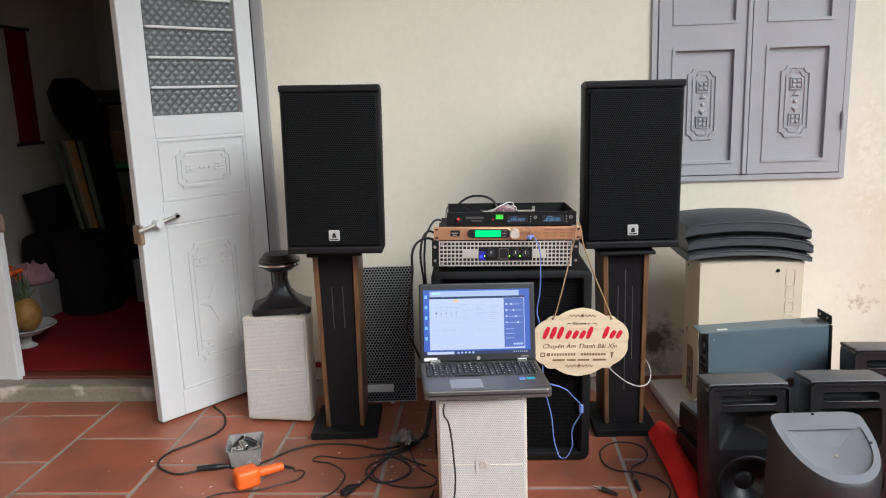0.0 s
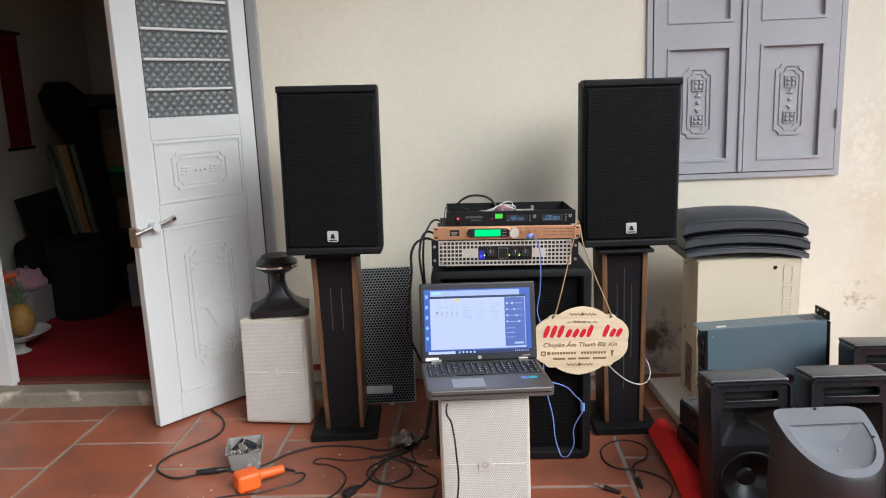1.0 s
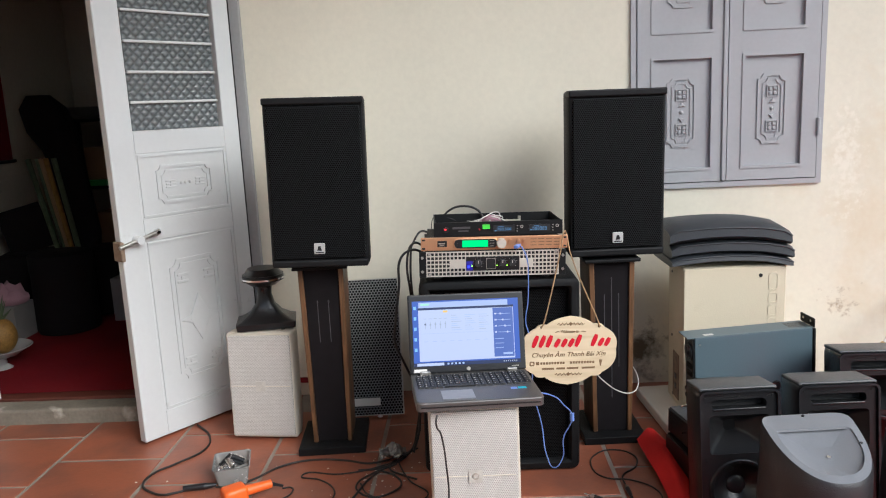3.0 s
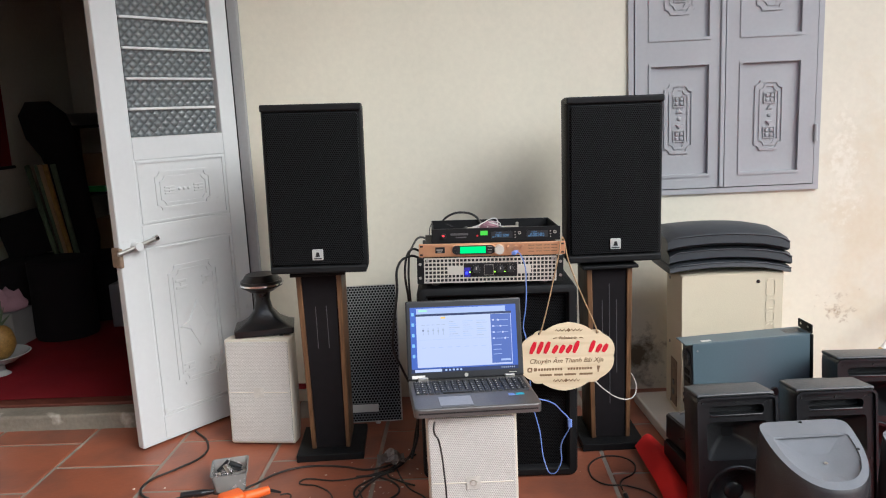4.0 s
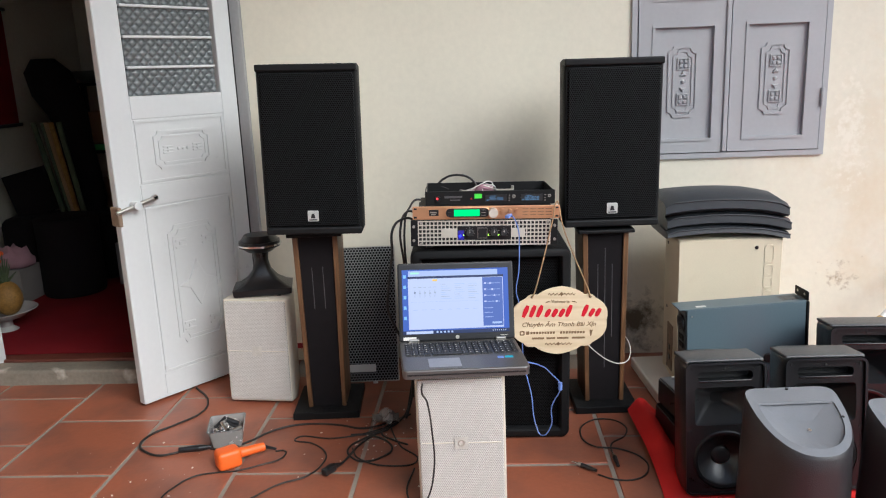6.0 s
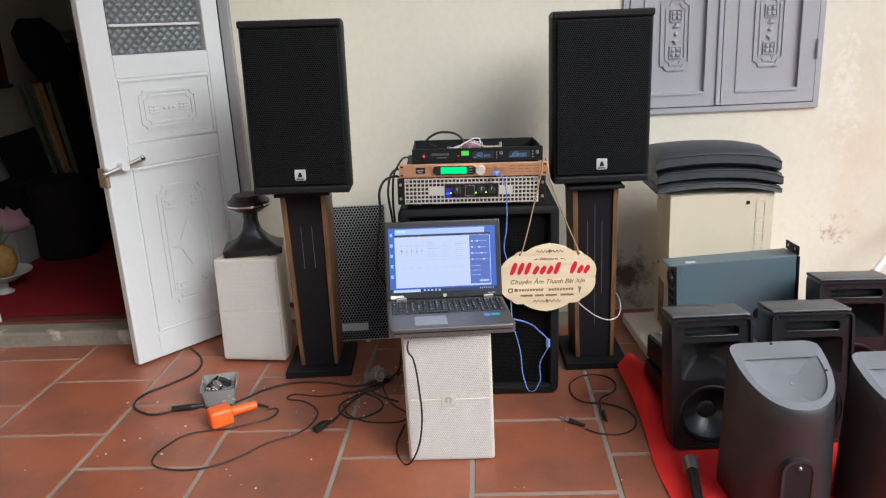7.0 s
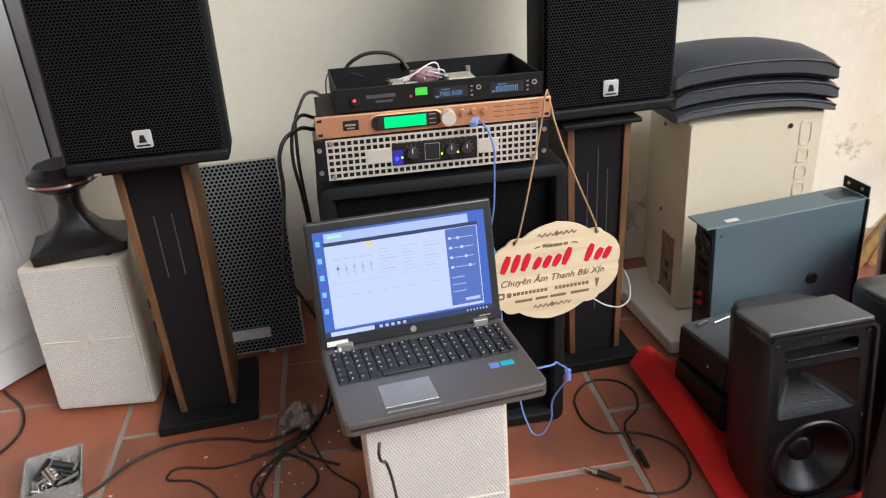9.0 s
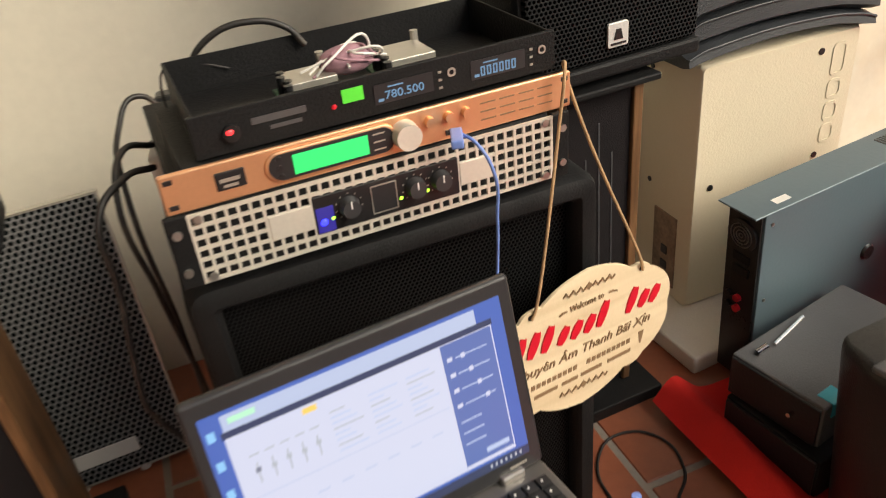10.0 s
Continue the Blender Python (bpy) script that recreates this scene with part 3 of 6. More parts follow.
# ---- main loudspeakers on wooden stands ----
def loudspeaker(x, y, z, ry, rz):
    """Local: front face at y = 0, base at z = 0, centred in x."""
    s = thing("loudspeaker", "large black loudspeaker with perforated steel grille on a wooden stand", "loudspeaker", x, y, z, rz, group="pair of main loudspeakers")
    s.matrix_world = pose(x, y, z, 0, ry, rz)
    W, H, D = 0.342, 0.582, 0.34
    out = []
    for yy, hw, dz in ((0.004, W / 2 - 0.006, 0.006), (0.012, W / 2, 0.0), (0.10, W / 2 - 0.001, 0.0), (D - 0.02, W / 2 - 0.075, 0.0), (D, W / 2 - 0.085, 0.006)):
        out.append([(px, yy, pz) for px, pz in rrect(-hw, hw, dz, H - dz, 0.012)])
    part("cabinet", loft(out), M_CAB, s, "", True)
    g = part("grille", prism(rrect(-W / 2 + 0.012, W / 2 - 0.012, 0.028, H - 0.028, 0.01), -0.006, 0.006, 0.004), M_GRILLE, s, "black perforated steel grille")
    part("top_trim", box(-W / 2 - 0.001, W / 2 + 0.001, -0.008, 0.05, H - 0.022, H + 0.002, 0.005), M_CAB, s)
    part("bottom_trim", box(-W / 2 + 0.003, W / 2 - 0.003, -0.008, 0.05, -0.002, 0.024, 0.006), M_CAB, s)
    part("pole_plate", box(-0.115, 0.115, 0.06, 0.25, -0.012, -0.001, 0.003), M_CAB, s)
    bd = part("badge", prism(rrect(-0.019, 0.019, 0.046, 0.084, 0.004), -0.011, -0.007, 0.001), M_BADGE, g, "small square silver badge")
    part("emblem", prism([(-0.008, 0.058), (0.008, 0.058), (0.004, 0.074), (-0.004, 0.074)], -0.0125, -0.0112), M_BPLAST, bd)
    part("emblem_bar", box(-0.014, 0.014, -0.0125, -0.0112, 0.050, 0.0535), M_BPLAST, bd)
    return s


def stand(x, y, rz, inlay, h, base):
    """Local: base front at y = 0, centred in x; h high, slightly narrower at the foot."""
    s = thing("speaker_stand", "tall wooden loudspeaker stand with black felt front and walnut edges", "speaker stand", x, y, 0, rz, group="pair of stands")
    part("base_plate", box(-base, base, 0, 0.27, 0.0, 0.028, 0.003), M_CAB, s)

    def tapered(x0, x1, y0, y1, bev=0.003):
        bm = box(x0, x1, y0, y1, 0.028, h, bev)
        for v in bm.verts:
            v.co.x *= 0.87 + 0.13 * (v.co.z - 0.028) / (h - 0.028)
        return bm
    part("side_board", tapered(-0.083, -0.064, 0.052, 0.235), M_WALNUT, s)
    part("side_board", tapered(0.064, 0.083, 0.052, 0.235), M_WALNUT, s)
    f = part("front_panel", tapered(-0.064, 0.064, 0.060, 0.072, 0.002), M_VELVET, s)
    part("back_panel", tapered(-0.064, 0.064, 0.20, 0.22, 0.0), M_VELVET, s)
    part("top_plate", box(-0.10, 0.10, 0.03, 0.25, h, h + 0.012, 0.003), M_CAB, s)
    for dx, z0, z1 in ((-0.026, 0.28, 0.56), (0.0, 0.16, 0.62), (0.026, 0.28, 0.56)) if inlay else ((-0.02, 0.42, 0.58), (0.02, 0.42, 0.58)):
        part("inlay", box(dx - 0.0012, dx + 0.0012, 0.0588, 0.0602, z0, z1), M_SILVERLINE, f)
    return s


stand(-0.526, 2.803, 4.0, False, 0.699, 0.125)
stand(0.528, 2.815, 2.0, True, 0.680, 0.115)
loudspeaker(-0.509, 2.775, 0.725, 1.2, 3.0)
loudspeaker(0.544, 2.862, 0.705, 0.6, 4.0)


# ---- black subwoofer that carries the rack units ----
def subwoofer():
    s = thing("subwoofer", "large black wooden subwoofer with perforated front, rack units on top", "subwoofer", 0.100, 2.620, 0.0, 0.0)
    s.matrix_world = pose(0.100, 2.620, 0.003, 0, 0.7, 1.0)
    W, H, D = 0.535, 0.684, 0.50
    part("cabinet", loft([[(x, yy, z) for x, z in rrect(-W / 2 + k, W / 2 - k, k, H - k, max(0.006, 0.026 - k))] for yy, k in ((0.036, 0.036), (0.010, 0.035), (0.001, 0.028), (0.001, 0.014), (0.005, 0.005), (0.016, 0.0), (D, 0.0))], cap=False), M_CAB, s, "", True)
    part("back_board", box(-W / 2 + 0.004, W / 2 - 0.004, D - 0.02, D - 0.002, 0.004, H - 0.004), M_CAB, s)
    part("grille", box(-W / 2 + 0.030, W / 2 - 0.030, 0.030, 0.036, 0.030, H - 0.030), M_SUBGRILLE, s, "black perforated grille set back in the frame")
    return s


subwoofer()


# ---- cream wedge loudspeakers ----
def cream_speaker(x, y, z, rx, rz, w, h, label):
    s = thing("small_loudspeaker", label, "loudspeaker", x, y, z, rz, group="cream loudspeakers")
    s.matrix_world = pose(x, y, z, rx, 0, rz)
    d = 0.25
    rings = []
    for yy, hw in ((0.003, w / 2 - 0.004), (0.01, w / 2), (0.06, w / 2), (d, w / 2 - 0.06)):
        rings.append([(a, yy, c) for a, c in rrect(-hw, hw, 0 if yy > 0.005 else 0.004, h if yy > 0.005 else h - 0.004, 0.01)])
    part("cabinet", loft(rings), M_WCAB, s, "", True)
    g = part("grille", prism(rrect(-w / 2 + 0.007, w / 2 - 0.007, 0.010, h - 0.010, 0.008), -0.004, 0.004, 0.003), M_WGRILLE, s, "cream perforated steel grille")
    part("crease", box(-w / 2 + 0.014, w / 2 - 0.014, -0.006, -0.003, h / 2 - 0.0015, h / 2 + 0.0015, 0.001, 1), M_WCAB, g)
    part("badge", prism(rrect(-0.02, 0.02, h / 2 - 0.02, h / 2 + 0.02, 0.002), -0.0068, -0.0062), M_WPLATE, g, "cream square maker's plate")
    part("badge_ring", frame_ring(rrect(-0.010, 0.010, h / 2 - 0.010, h / 2 + 0.010, 0.0098), rrect(-0.007, 0.007, h / 2 - 0.007, h / 2 + 0.007, 0.0069), -0.0078, -0.0068), M_TIN, g)
    part("screw_socket", rod((w / 2 - 0.05, 0.06, h), (w / 2 - 0.05, 0.06, h + 0.002), 0.008), M_BPLAST, s)
    return s


cream_speaker(-0.816, 2.950, 0.011, -2.5, -6.0, 0.264, 0.422, "small cream loudspeaker with perforated front, a horn on top")
cream_speaker(0.006, 2.205, 0.0, 0.0, 1.0, 0.260, 0.416, "small cream loudspeaker that carries the laptop")

# loose grey loudspeaker grille leaning on the wall behind the stand
s = thing("grille_panel", "loose grey perforated loudspeaker grille leaning against the cream wall", "grille", -0.385, 3.095, 0.004, 4.0)
s.matrix_world = pose(-0.412, 3.128, 0.004, -12, 0, 3.0)
g = part("sheet", box(-0.128, 0.128, -0.004, 0.004, 0.012, 0.572, 0.002), M_GREYGRILLE, s, "grey perforated steel sheet")
part("edge", frame_ring(rect(-0.131, 0.131, 0.009, 0.575), rect(-0.127, 0.127, 0.013, 0.571), -0.005, 0.016), M_TIN, s, "folded bright edge")
part("name_plate", box(-0.085, 0.035, -0.0075, -0.0045, 0.050, 0.082, 0.001), M_WHITEP, g, "pale bar of raised lettering")
part("foot", rod((0.03, 0.004, 0.0), (0.03, 0.004, 0.012), 0.010), M_WHITEP, s)
part("foot", rod((-0.09, 0.004, 0.0), (-0.09, 0.004, 0.012), 0.010), M_WHITEP, s)


# ---- rack units on the subwoofer ----
M_LCD = glow("green_lcd", (0.01, 0.85, 0.20), 1.0)
M_DISP = glow("blue_lcd_digits", (0.25, 0.50, 0.85), 0.5)
M_LEDB = glow("blue_led", (0.02, 0.03, 1.0), 3.0)
# light of the blue lamp on the panel, put in as a glowing surface
M_BLUEGLOW = glow("blue_lamp_glow", (0.06, 0.04, 0.75), 0.35)
M_KNOB = mat("dark_grey_knob", (0.035, 0.035, 0.038), 0.35, 0, 0.1)
M_LEDG = glow("green_led", (0.35, 0.9, 0.05), 3.0)
M_LEDR = glow("red_led", (1.0, 0.03, 0.04), 2.0)


def power_amplifier(x, y, z, rz):
    a = thing("power_amplifier", "silver two-unit power amplifier with square-holed grille front", "amplifier", x, y, z, rz)
    a.matrix_world = pose(x, y, z, 0, 1.7, rz)
    W, H = 0.432, 0.086
    part("case", box(-0.22, 0.22, 0.012, 0.36, 0.0, H, 0.002), M_CAB, a)
    for sx in (-1, 1):
        e = part("rack_ear", box(*sorted((sx * 0.2165, sx * 0.241)), -0.004, 0.004, 0.0, H, 0.002), M_CAB, a)
        for zz in (0.02, 0.066):
            part("ear_screw", rod((sx * 0.231, -0.004, zz), (sx * 0.231, -0.007, zz), 0.005, sides=8), M_STEEL, e)
    part("dark_backing", box(-0.216, 0.216, 0.006, 0.011, 0.001, H - 0.001), M_GAP, a)
    b = None
    cols, rows = 34, 6
    px, pz = W / cols, H / (rows + 0.6)
    for i in range(cols + 1):
        b = box(-W / 2 + i * px - 0.0018, -W / 2 + i * px + 0.0018, -0.004, -0.001, 0.003, H - 0.003, bm=b)
    for j in range(rows + 1):
        z0 = 0.0035 + j * (H - 0.007) / rows
        b = box(-W / 2 - 0.0022, W / 2 + 0.0022, -0.0038, -0.0012, z0 - 0.0021, z0 + 0.0021, bm=b)
    g = part("grille", b, M_ALU, a, "champagne aluminium grille with square holes")
    part("name_plate", box(-0.138, -0.09, -0.005, 0.0, 0.028, 0.058, 0.001), M_ALU, g)
    part("name_plate", box(0.09, 0.134, -0.005, 0.0, 0.028, 0.058, 0.001), M_ALU, g)
    c = part("control_panel", box(-0.088, 0.088, -0.0055, 0.002, 0.020, 0.066, 0.001), M_BPLAST, a)
    part("display", box(-0.020, 0.008, -0.0065, -0.0056, 0.027, 0.059), M_LAPDARK, c)
    part("display_rim", frame_ring(rect(-0.0215, 0.0095, 0.0255, 0.0605), rect(-0.0205, 0.0085, 0.0265, 0.0595), -0.0068, -0.0056), M_TIN, c)
    for kx in (-0.048, 0.032, 0.064):
        k = part("knob", rod((kx, -0.0055, 0.045), (kx, -0.017, 0.045), 0.0125, 0.0105), M_KNOB, c, "", True)
        part("pointer", box(kx - 0.0008, kx + 0.0008, -0.0176, -0.0169, 0.046, 0.055), M_WHITEP, k)
        for j in range(9):
            q = radians(-135 + j * 33.75)
            part("scale_mark", box(kx + 0.0155 * math.sin(q) - 0.0007, kx + 0.0155 * math.sin(q) + 0.0007, -0.0060, -0.0055, 0.0445 + 0.0155 * math.cos(q), 0.0459 + 0.0155 * math.cos(q)), M_TIN, c)
    # emitting patch for the glow round the power lamp
    part("power_lamp_glow", box(-0.0865, -0.0665, -0.0062, -0.0056, 0.021, 0.052), M_BLUEGLOW, c, "dim blue glow of the power lamp as an emitting patch")
    part("power_led", ball((-0.079, -0.0066, 0.034), 0.0045, 0.002, 0.0045, seg=8), M_LEDB, c, "lit blue lamp")
    for kx in (-0.068, 0.014, 0.047):
        part("signal_led", ball((kx, -0.006, 0.036), 0.0022, 0.0015, 0.0022, seg=8), M_LEDG, c)
    for sx in (-1, 1):
        for zz in (0.008, 0.078):
            part("grille_screw", rod((sx * 0.207, -0.004, zz), (sx * 0.207, -0.006, zz), 0.005, sides=10), M_STEEL, g)
    for fx in (-0.18, 0.18):
        for fy in (0.03, 0.33):
            part("foot", rod((fx, fy, -0.012), (fx, fy, 0.0), 0.012), M_BPLAST, a)


def processor(x, y, z, rz):
    a = thing("sound_processor", "rose gold one-unit sound processor with a lit green display", "rack processor", x, y, z, rz)
    a.matrix_world = pose(x, y, z, 0, 1.7, rz)
    H = 0.044
    part("case", box(-0.215, 0.215, 0.006, 0.20, 0.002, H - 0.002, 0.001), M_CAB, a)
    f = part("front_panel", box(-0.241, 0.241, -0.003, 0.004, 0.0, H, 0.0025, 3), M_GOLD, a, "rose gold aluminium front")
    part("label_plate", box(-0.187, -0.156, -0.0045, -0.002, 0.013, 0.033, 0.001), M_BPLAST, f)
    part("label_bar", box(-0.183, -0.162, -0.005, -0.0044, 0.022, 0.026), M_TIN, f)
    part("label_bar", box(-0.180, -0.165, -0.005, -0.0044, 0.016, 0.019), M_TIN, f)
    r = part("display_rim", prism(rrect(-0.136, 0.013, 0.005, 0.040, 0.017, 6), -0.006, -0.002, 0.002), M_GOLD, f)
    d = part("display_window", prism(rrect(-0.132, 0.009, 0.008, 0.037, 0.0142, 6), -0.0075, -0.005), M_LAPDARK, f)
    part("display", box(-0.106, -0.022, -0.0085, -0.0072, 0.0115, 0.0335), M_LCD, d, "lit green display")
    for i in range(3):
        part("button", rod((-0.121, -0.007, 0.013 + i * 0.010), (-0.121, -0.009, 0.013 + i * 0.010), 0.003, sides=10), M_BPLAST, d)
        part("mark", box(-0.016, -0.002, -0.0082, -0.0073, 0.013 + i * 0.009, 0.0145 + i * 0.009), M_TIN, d)
    part("dial", rod((0.022, -0.003, 0.022), (0.022, -0.020, 0.022), 0.0165, 0.0150, 24), M_ALU, f, "large champagne dial", True)
    for kx in (0.053, 0.077, 0.099):
        part("button", rod((kx, -0.003, 0.028), (kx, -0.010, 0.028), 0.0065, 0.0058), M_GOLD, f, "", True)
    part("usb_port", box(0.072, 0.086, -0.0045, -0.002, 0.006, 0.012), M_BPLAST, f)
    for i in range(4):
        for j in range(3):
            part("slot", box(0.118 + i * 0.0255, 0.138 + i * 0.0255, -0.0036, -0.0028, 0.012 + j * 0.010, 0.0135 + j * 0.010), M_BROWN, f)
    for sx in (-1, 1):
        for zz in (0.008, 0.036):
            part("rack_hole", box(sx * 0.232 - 0.005, sx * 0.232 + 0.005, -0.0036, -0.002, zz - 0.003, zz + 0.003, 0.001, 1), M_BPLAST, f)


def open_receiver(x, y, z, rz):
    a = thing("receiver_unit", "black open-topped receiver with bare circuit boards inside", "radio receiver", x, y, z, rz)
    a.matrix_world = pose(x, y, z, 0, 1.3, rz)
    W, D, H = 0.424, 0.205, 0.046
    f = part("front_panel", box(-W / 2, W / 2, 0.0, 0.006, 0.0, H, 0.001), M_CAB, a)
    for sx in (-1, 1):
        part("side_wall", box(sx * (W / 2 - 0.006) - 0.0015, sx * (W / 2 - 0.006) + 0.0015, 0.0065, D, 0.0, H, 0.0005, 1), M_CAB, a)
    part("back_wall", box(-W / 2 + 0.005, W / 2 - 0.005, D, D + 0.002, 0.0, H), M_CAB, a)
    part("tray", box(-W / 2 + 0.005, W / 2 - 0.005, 0.0065, D, 0.0, 0.002), M_CAB, a)
    for kx, kw, dep in ((-0.065, 0.07, 0.07), (0.055, 0.075, 0.08)):
        p = part("circuit_board", box(kx - kw / 2, kx + kw / 2, 0.05, 0.05 + dep, 0.010, 0.013), M_PCB, a, "green circuit board")
        part("shield", box(kx - kw * 0.36, kx + kw * 0.42, 0.06, 0.04 + dep, 0.013, 0.034, 0.001), M_TIN, p, "tin shielding can")
        for i in range(4):
            part("capacitor", rod((kx - kw / 2 + 0.006 + 0.004 * (i % 2), 0.055 + i * 0.017, 0.013), (kx - kw / 2 + 0.006 + 0.004 * (i % 2), 0.055 + i * 0.017, 0.036), 0.005, sides=10), M_BPLAST, p)
        part("aerial_socket", rod((kx + kw * 0.40, 0.12, 0.013), (kx + kw * 0.40, 0.12, 0.045), 0.005, sides=10), M_TIN, p)
    random.seed(4)
    for i in range(7):
        pts = [(-0.045 + random.uniform(-0.03, 0.03), 0.07 + random.uniform(-0.02, 0.03), 0.036 + 0.012 * k * (3 - k) / 2 + random.uniform(0, 0.006)) for k in range(4)]
        pts = [(q[0] + 0.018 * k, q[1], q[2]) for k, q in enumerate(pts)]
        cable("wire", pts, 0.0016, (M_WHITEP, M_PINK, M_WHITEP, M_BPLAST)[i % 4], "", parent=a)
    part("tape_coil", ball((-0.015, 0.085, 0.040), 0.034, 0.026, 0.016, seg=12), M_PINK, a, "coil of pale pink wires", True)
    part("sticker", box(-0.052, -0.028, -0.0012, -0.0004, 0.022, 0.037), M_GREEN, f, "bright green sticker", )
    for kx in (-0.012, 0.105):
        d = part("display", box(kx - 0.004, kx + 0.066, -0.0008, 0.0002, 0.011, 0.033), M_LAPDARK, f)
        if kx < 0:
            lettering("digits", "780.500", 0.013, M_DISP, d, Matrix.Translation((kx + 0.031, -0.0012, 0.0195)), 0.046)
        else:
            for i in range(6):
                part("digit", frame_ring(rect(kx + 0.008 + i * 0.008, kx + 0.0135 + i * 0.008, 0.014, 0.025), rect(kx + 0.0095 + i * 0.008, kx + 0.012 + i * 0.008, 0.0155, 0.0235), -0.0014, -0.0008), M_DISP, d)
        part("bar", box(kx, kx + 0.006, -0.0014, -0.0008, 0.014, 0.017), M_DISP, d)
        part("icon_bar", box(kx + 0.012, kx + 0.03, -0.0014, -0.0008, 0.028, 0.0295), M_DISP, d)
        for j in range(3):
            part("mark", box(kx + 0.0725, kx + 0.0765, -0.001, 0.0, 0.011 + j * 0.009, 0.0135 + j * 0.009), M_TIN, f)
        part("symbol", frame_ring(rrect(kx + 0.084, kx + 0.094, 0.022, 0.032, 0.004), rrect(kx + 0.086, kx + 0.092, 0.024, 0.030, 0.0028), -0.001, 0.0), M_TIN, f)
    part("name_bar", box(-0.150, -0.092, -0.001, 0.0, 0.024, 0.031), M_SILVERLINE, f)
    part("name_bar", box(-0.132, -0.098, -0.001, 0.0, 0.015, 0.019), M_SILVERLINE, f)
    k = part("power_button", rod((-0.172, 0.0, 0.022), (-0.172, -0.006, 0.022), 0.009), M_BPLAST, f, "", True)
    part("lamp", ball((-0.174, -0.006, 0.024), 0.004, 0.002, 0.003, seg=8), M_LEDR, k, "lit red lamp")
    part("infrared_window", ball((-0.062, -0.0006, 0.021), 0.003, 0.001, 0.003, seg=8), M_INKRED, f)


power_amplifier(0.088, 2.617, 0.7015, 3.3)
processor(0.097, 2.621, 0.789, 4.0)
open_receiver(0.112, 2.632, 0.834, 3.6)

strip = thing("power_strip", "grey power strip with a lit red switch on the subwoofer", "power strip", -0.120, 3.025, 0.690, 262)
part("body", box(-0.11, 0.11, -0.03, 0.03, 0.0, 0.045, 0.006), M_WHITEP, strip)
part("switch", box(-0.095, -0.075, -0.012, 0.012, 0.045, 0.052, 0.002), M_LEDR, strip, "lit red switch")
for i in range(3):
    q = part("plug", box(-0.05 + i * 0.05, -0.015 + i * 0.05, -0.018, 0.018, 0.045, 0.085, 0.006), M_BPLAST, strip, "black plug")


# ---- laptop ----
def laptop():
    p = thing("laptop", "open graphite laptop with a lit screen on the cream loudspeaker", "laptop", 0.0205, 2.150, 0.4165, 8.0)
    p.matrix_world = pose(0.030, 2.174, 0.4225, 0, 2.0, 8.3)
    W, D, T = 0.362, 0.246, 0.026
    base = part("base", prism(rrect(-W / 2, W / 2, 0.0, D, 0.016), 0, T, 0.004), M_LAPTOP, p, "graphite brushed keyboard deck")
    base.data.transform(Matrix(((1, 0, 0, 0), (0, 0, 1, 0), (0, -1, 0, T), (0, 0, 0, 1))))
    z = T
    part("front_edge", box(-W / 2 + 0.012, W / 2 - 0.012, -0.001, 0.004, 0.010, 0.014), M_BPLAST, base)
    part("keyboard_well", box(-0.168, 0.168, 0.112, 0.216, z - 0.001, z + 0.0004), M_LAPDARK, base)
    part("touchpad", box(-0.105, -0.012, 0.022, 0.088, z - 0.001, z + 0.0007, 0.0004, 1), M_STEEL, base, "grey touchpad")
    part("touchpad_buttons", box(-0.105, -0.012, 0.008, 0.020, z - 0.001, z + 0.0012, 0.0006, 1), M_LAPTOP, base)
    part("sticker", box(0.100, 0.118, 0.072, 0.088, z, z + 0.0008), M_BLUE, base, "blue paper sticker")
    part("sticker", box(0.122, 0.146, 0.074, 0.088, z, z + 0.0008), M_CYAN, base, "turquoise paper sticker")
    part("power_button", rod((-0.150, 0.226, z), (-0.150, 0.226, z + 0.0015), 0.008), M_CHROME, base)
    key = bmesh.new()
    bmesh.ops.create_cube(key, size=1)
    for v in key.verts:
        k = 0.85 if v.co.z > 0 else 1.0
        v.co = Vector((v.co.x * 0.0168 * k, v.co.y * 0.0156 * k, (v.co.z + 0.5) * 0.0035))
    first = part("key", key, M_KEY, base)
    first.location = (-0.158, 0.206, z + 0.0004)
    spare = bmesh.new()
    bmesh.ops.create_cube(spare, size=1)
    for v in spare.verts:
        v.co = Vector((v.co.x * 0.0026 - 0.002, v.co.y * 0.0028 + 0.001, v.co.z * 0.0002 + 0.0037))
    mark = part("key_legend", spare, M_WHITEP, first)
    for r in range(6):
        for c in range(18):
            if (r, c) == (0, 0):
                continue
            if r == 5 and 4 <= c <= 8:
                continue
            k = new("key", first.data)
            k.parent = base
            k.location = (-0.158 + c * 0.0186 + (0.003 if c > 13 else 0), 0.206 - r * 0.0170, z + 0.0004)
            if (r * 7 + c * 3) % 5 < 4:
                g = new("key_legend", mark.data)
                g.parent = k
    bar = part("space_bar", box(-0.088, 0.0, 0.114, 0.128, z + 0.0004, z + 0.0038, 0.0008, 1), M_KEY, base)
    lid = part("lid", box(-W / 2, W / 2, 0.0, 0.012, 0.0, 0.242, 0.005, 3), M_LAPDARK, p, "black screen bezel and lid")
    lid.matrix_basis = pose(0, 0.232, T + 0.002, -15, 0, 0)
    for hx in (-0.135, 0.135):
        part("hinge", box(hx - 0.016, hx + 0.016, 0.226, 0.240, T - 0.002, T + 0.010, 0.003), M_STEEL, base)
    part("label", box(-0.168, -0.128, -0.0009, -0.0002, 0.004, 0.014), M_WHITEP, lid, "white paper label")
    part("maker_mark", rod((0.0, -0.0002, 0.010), (0.0, -0.0010, 0.010), 0.006), M_TIN, lid)
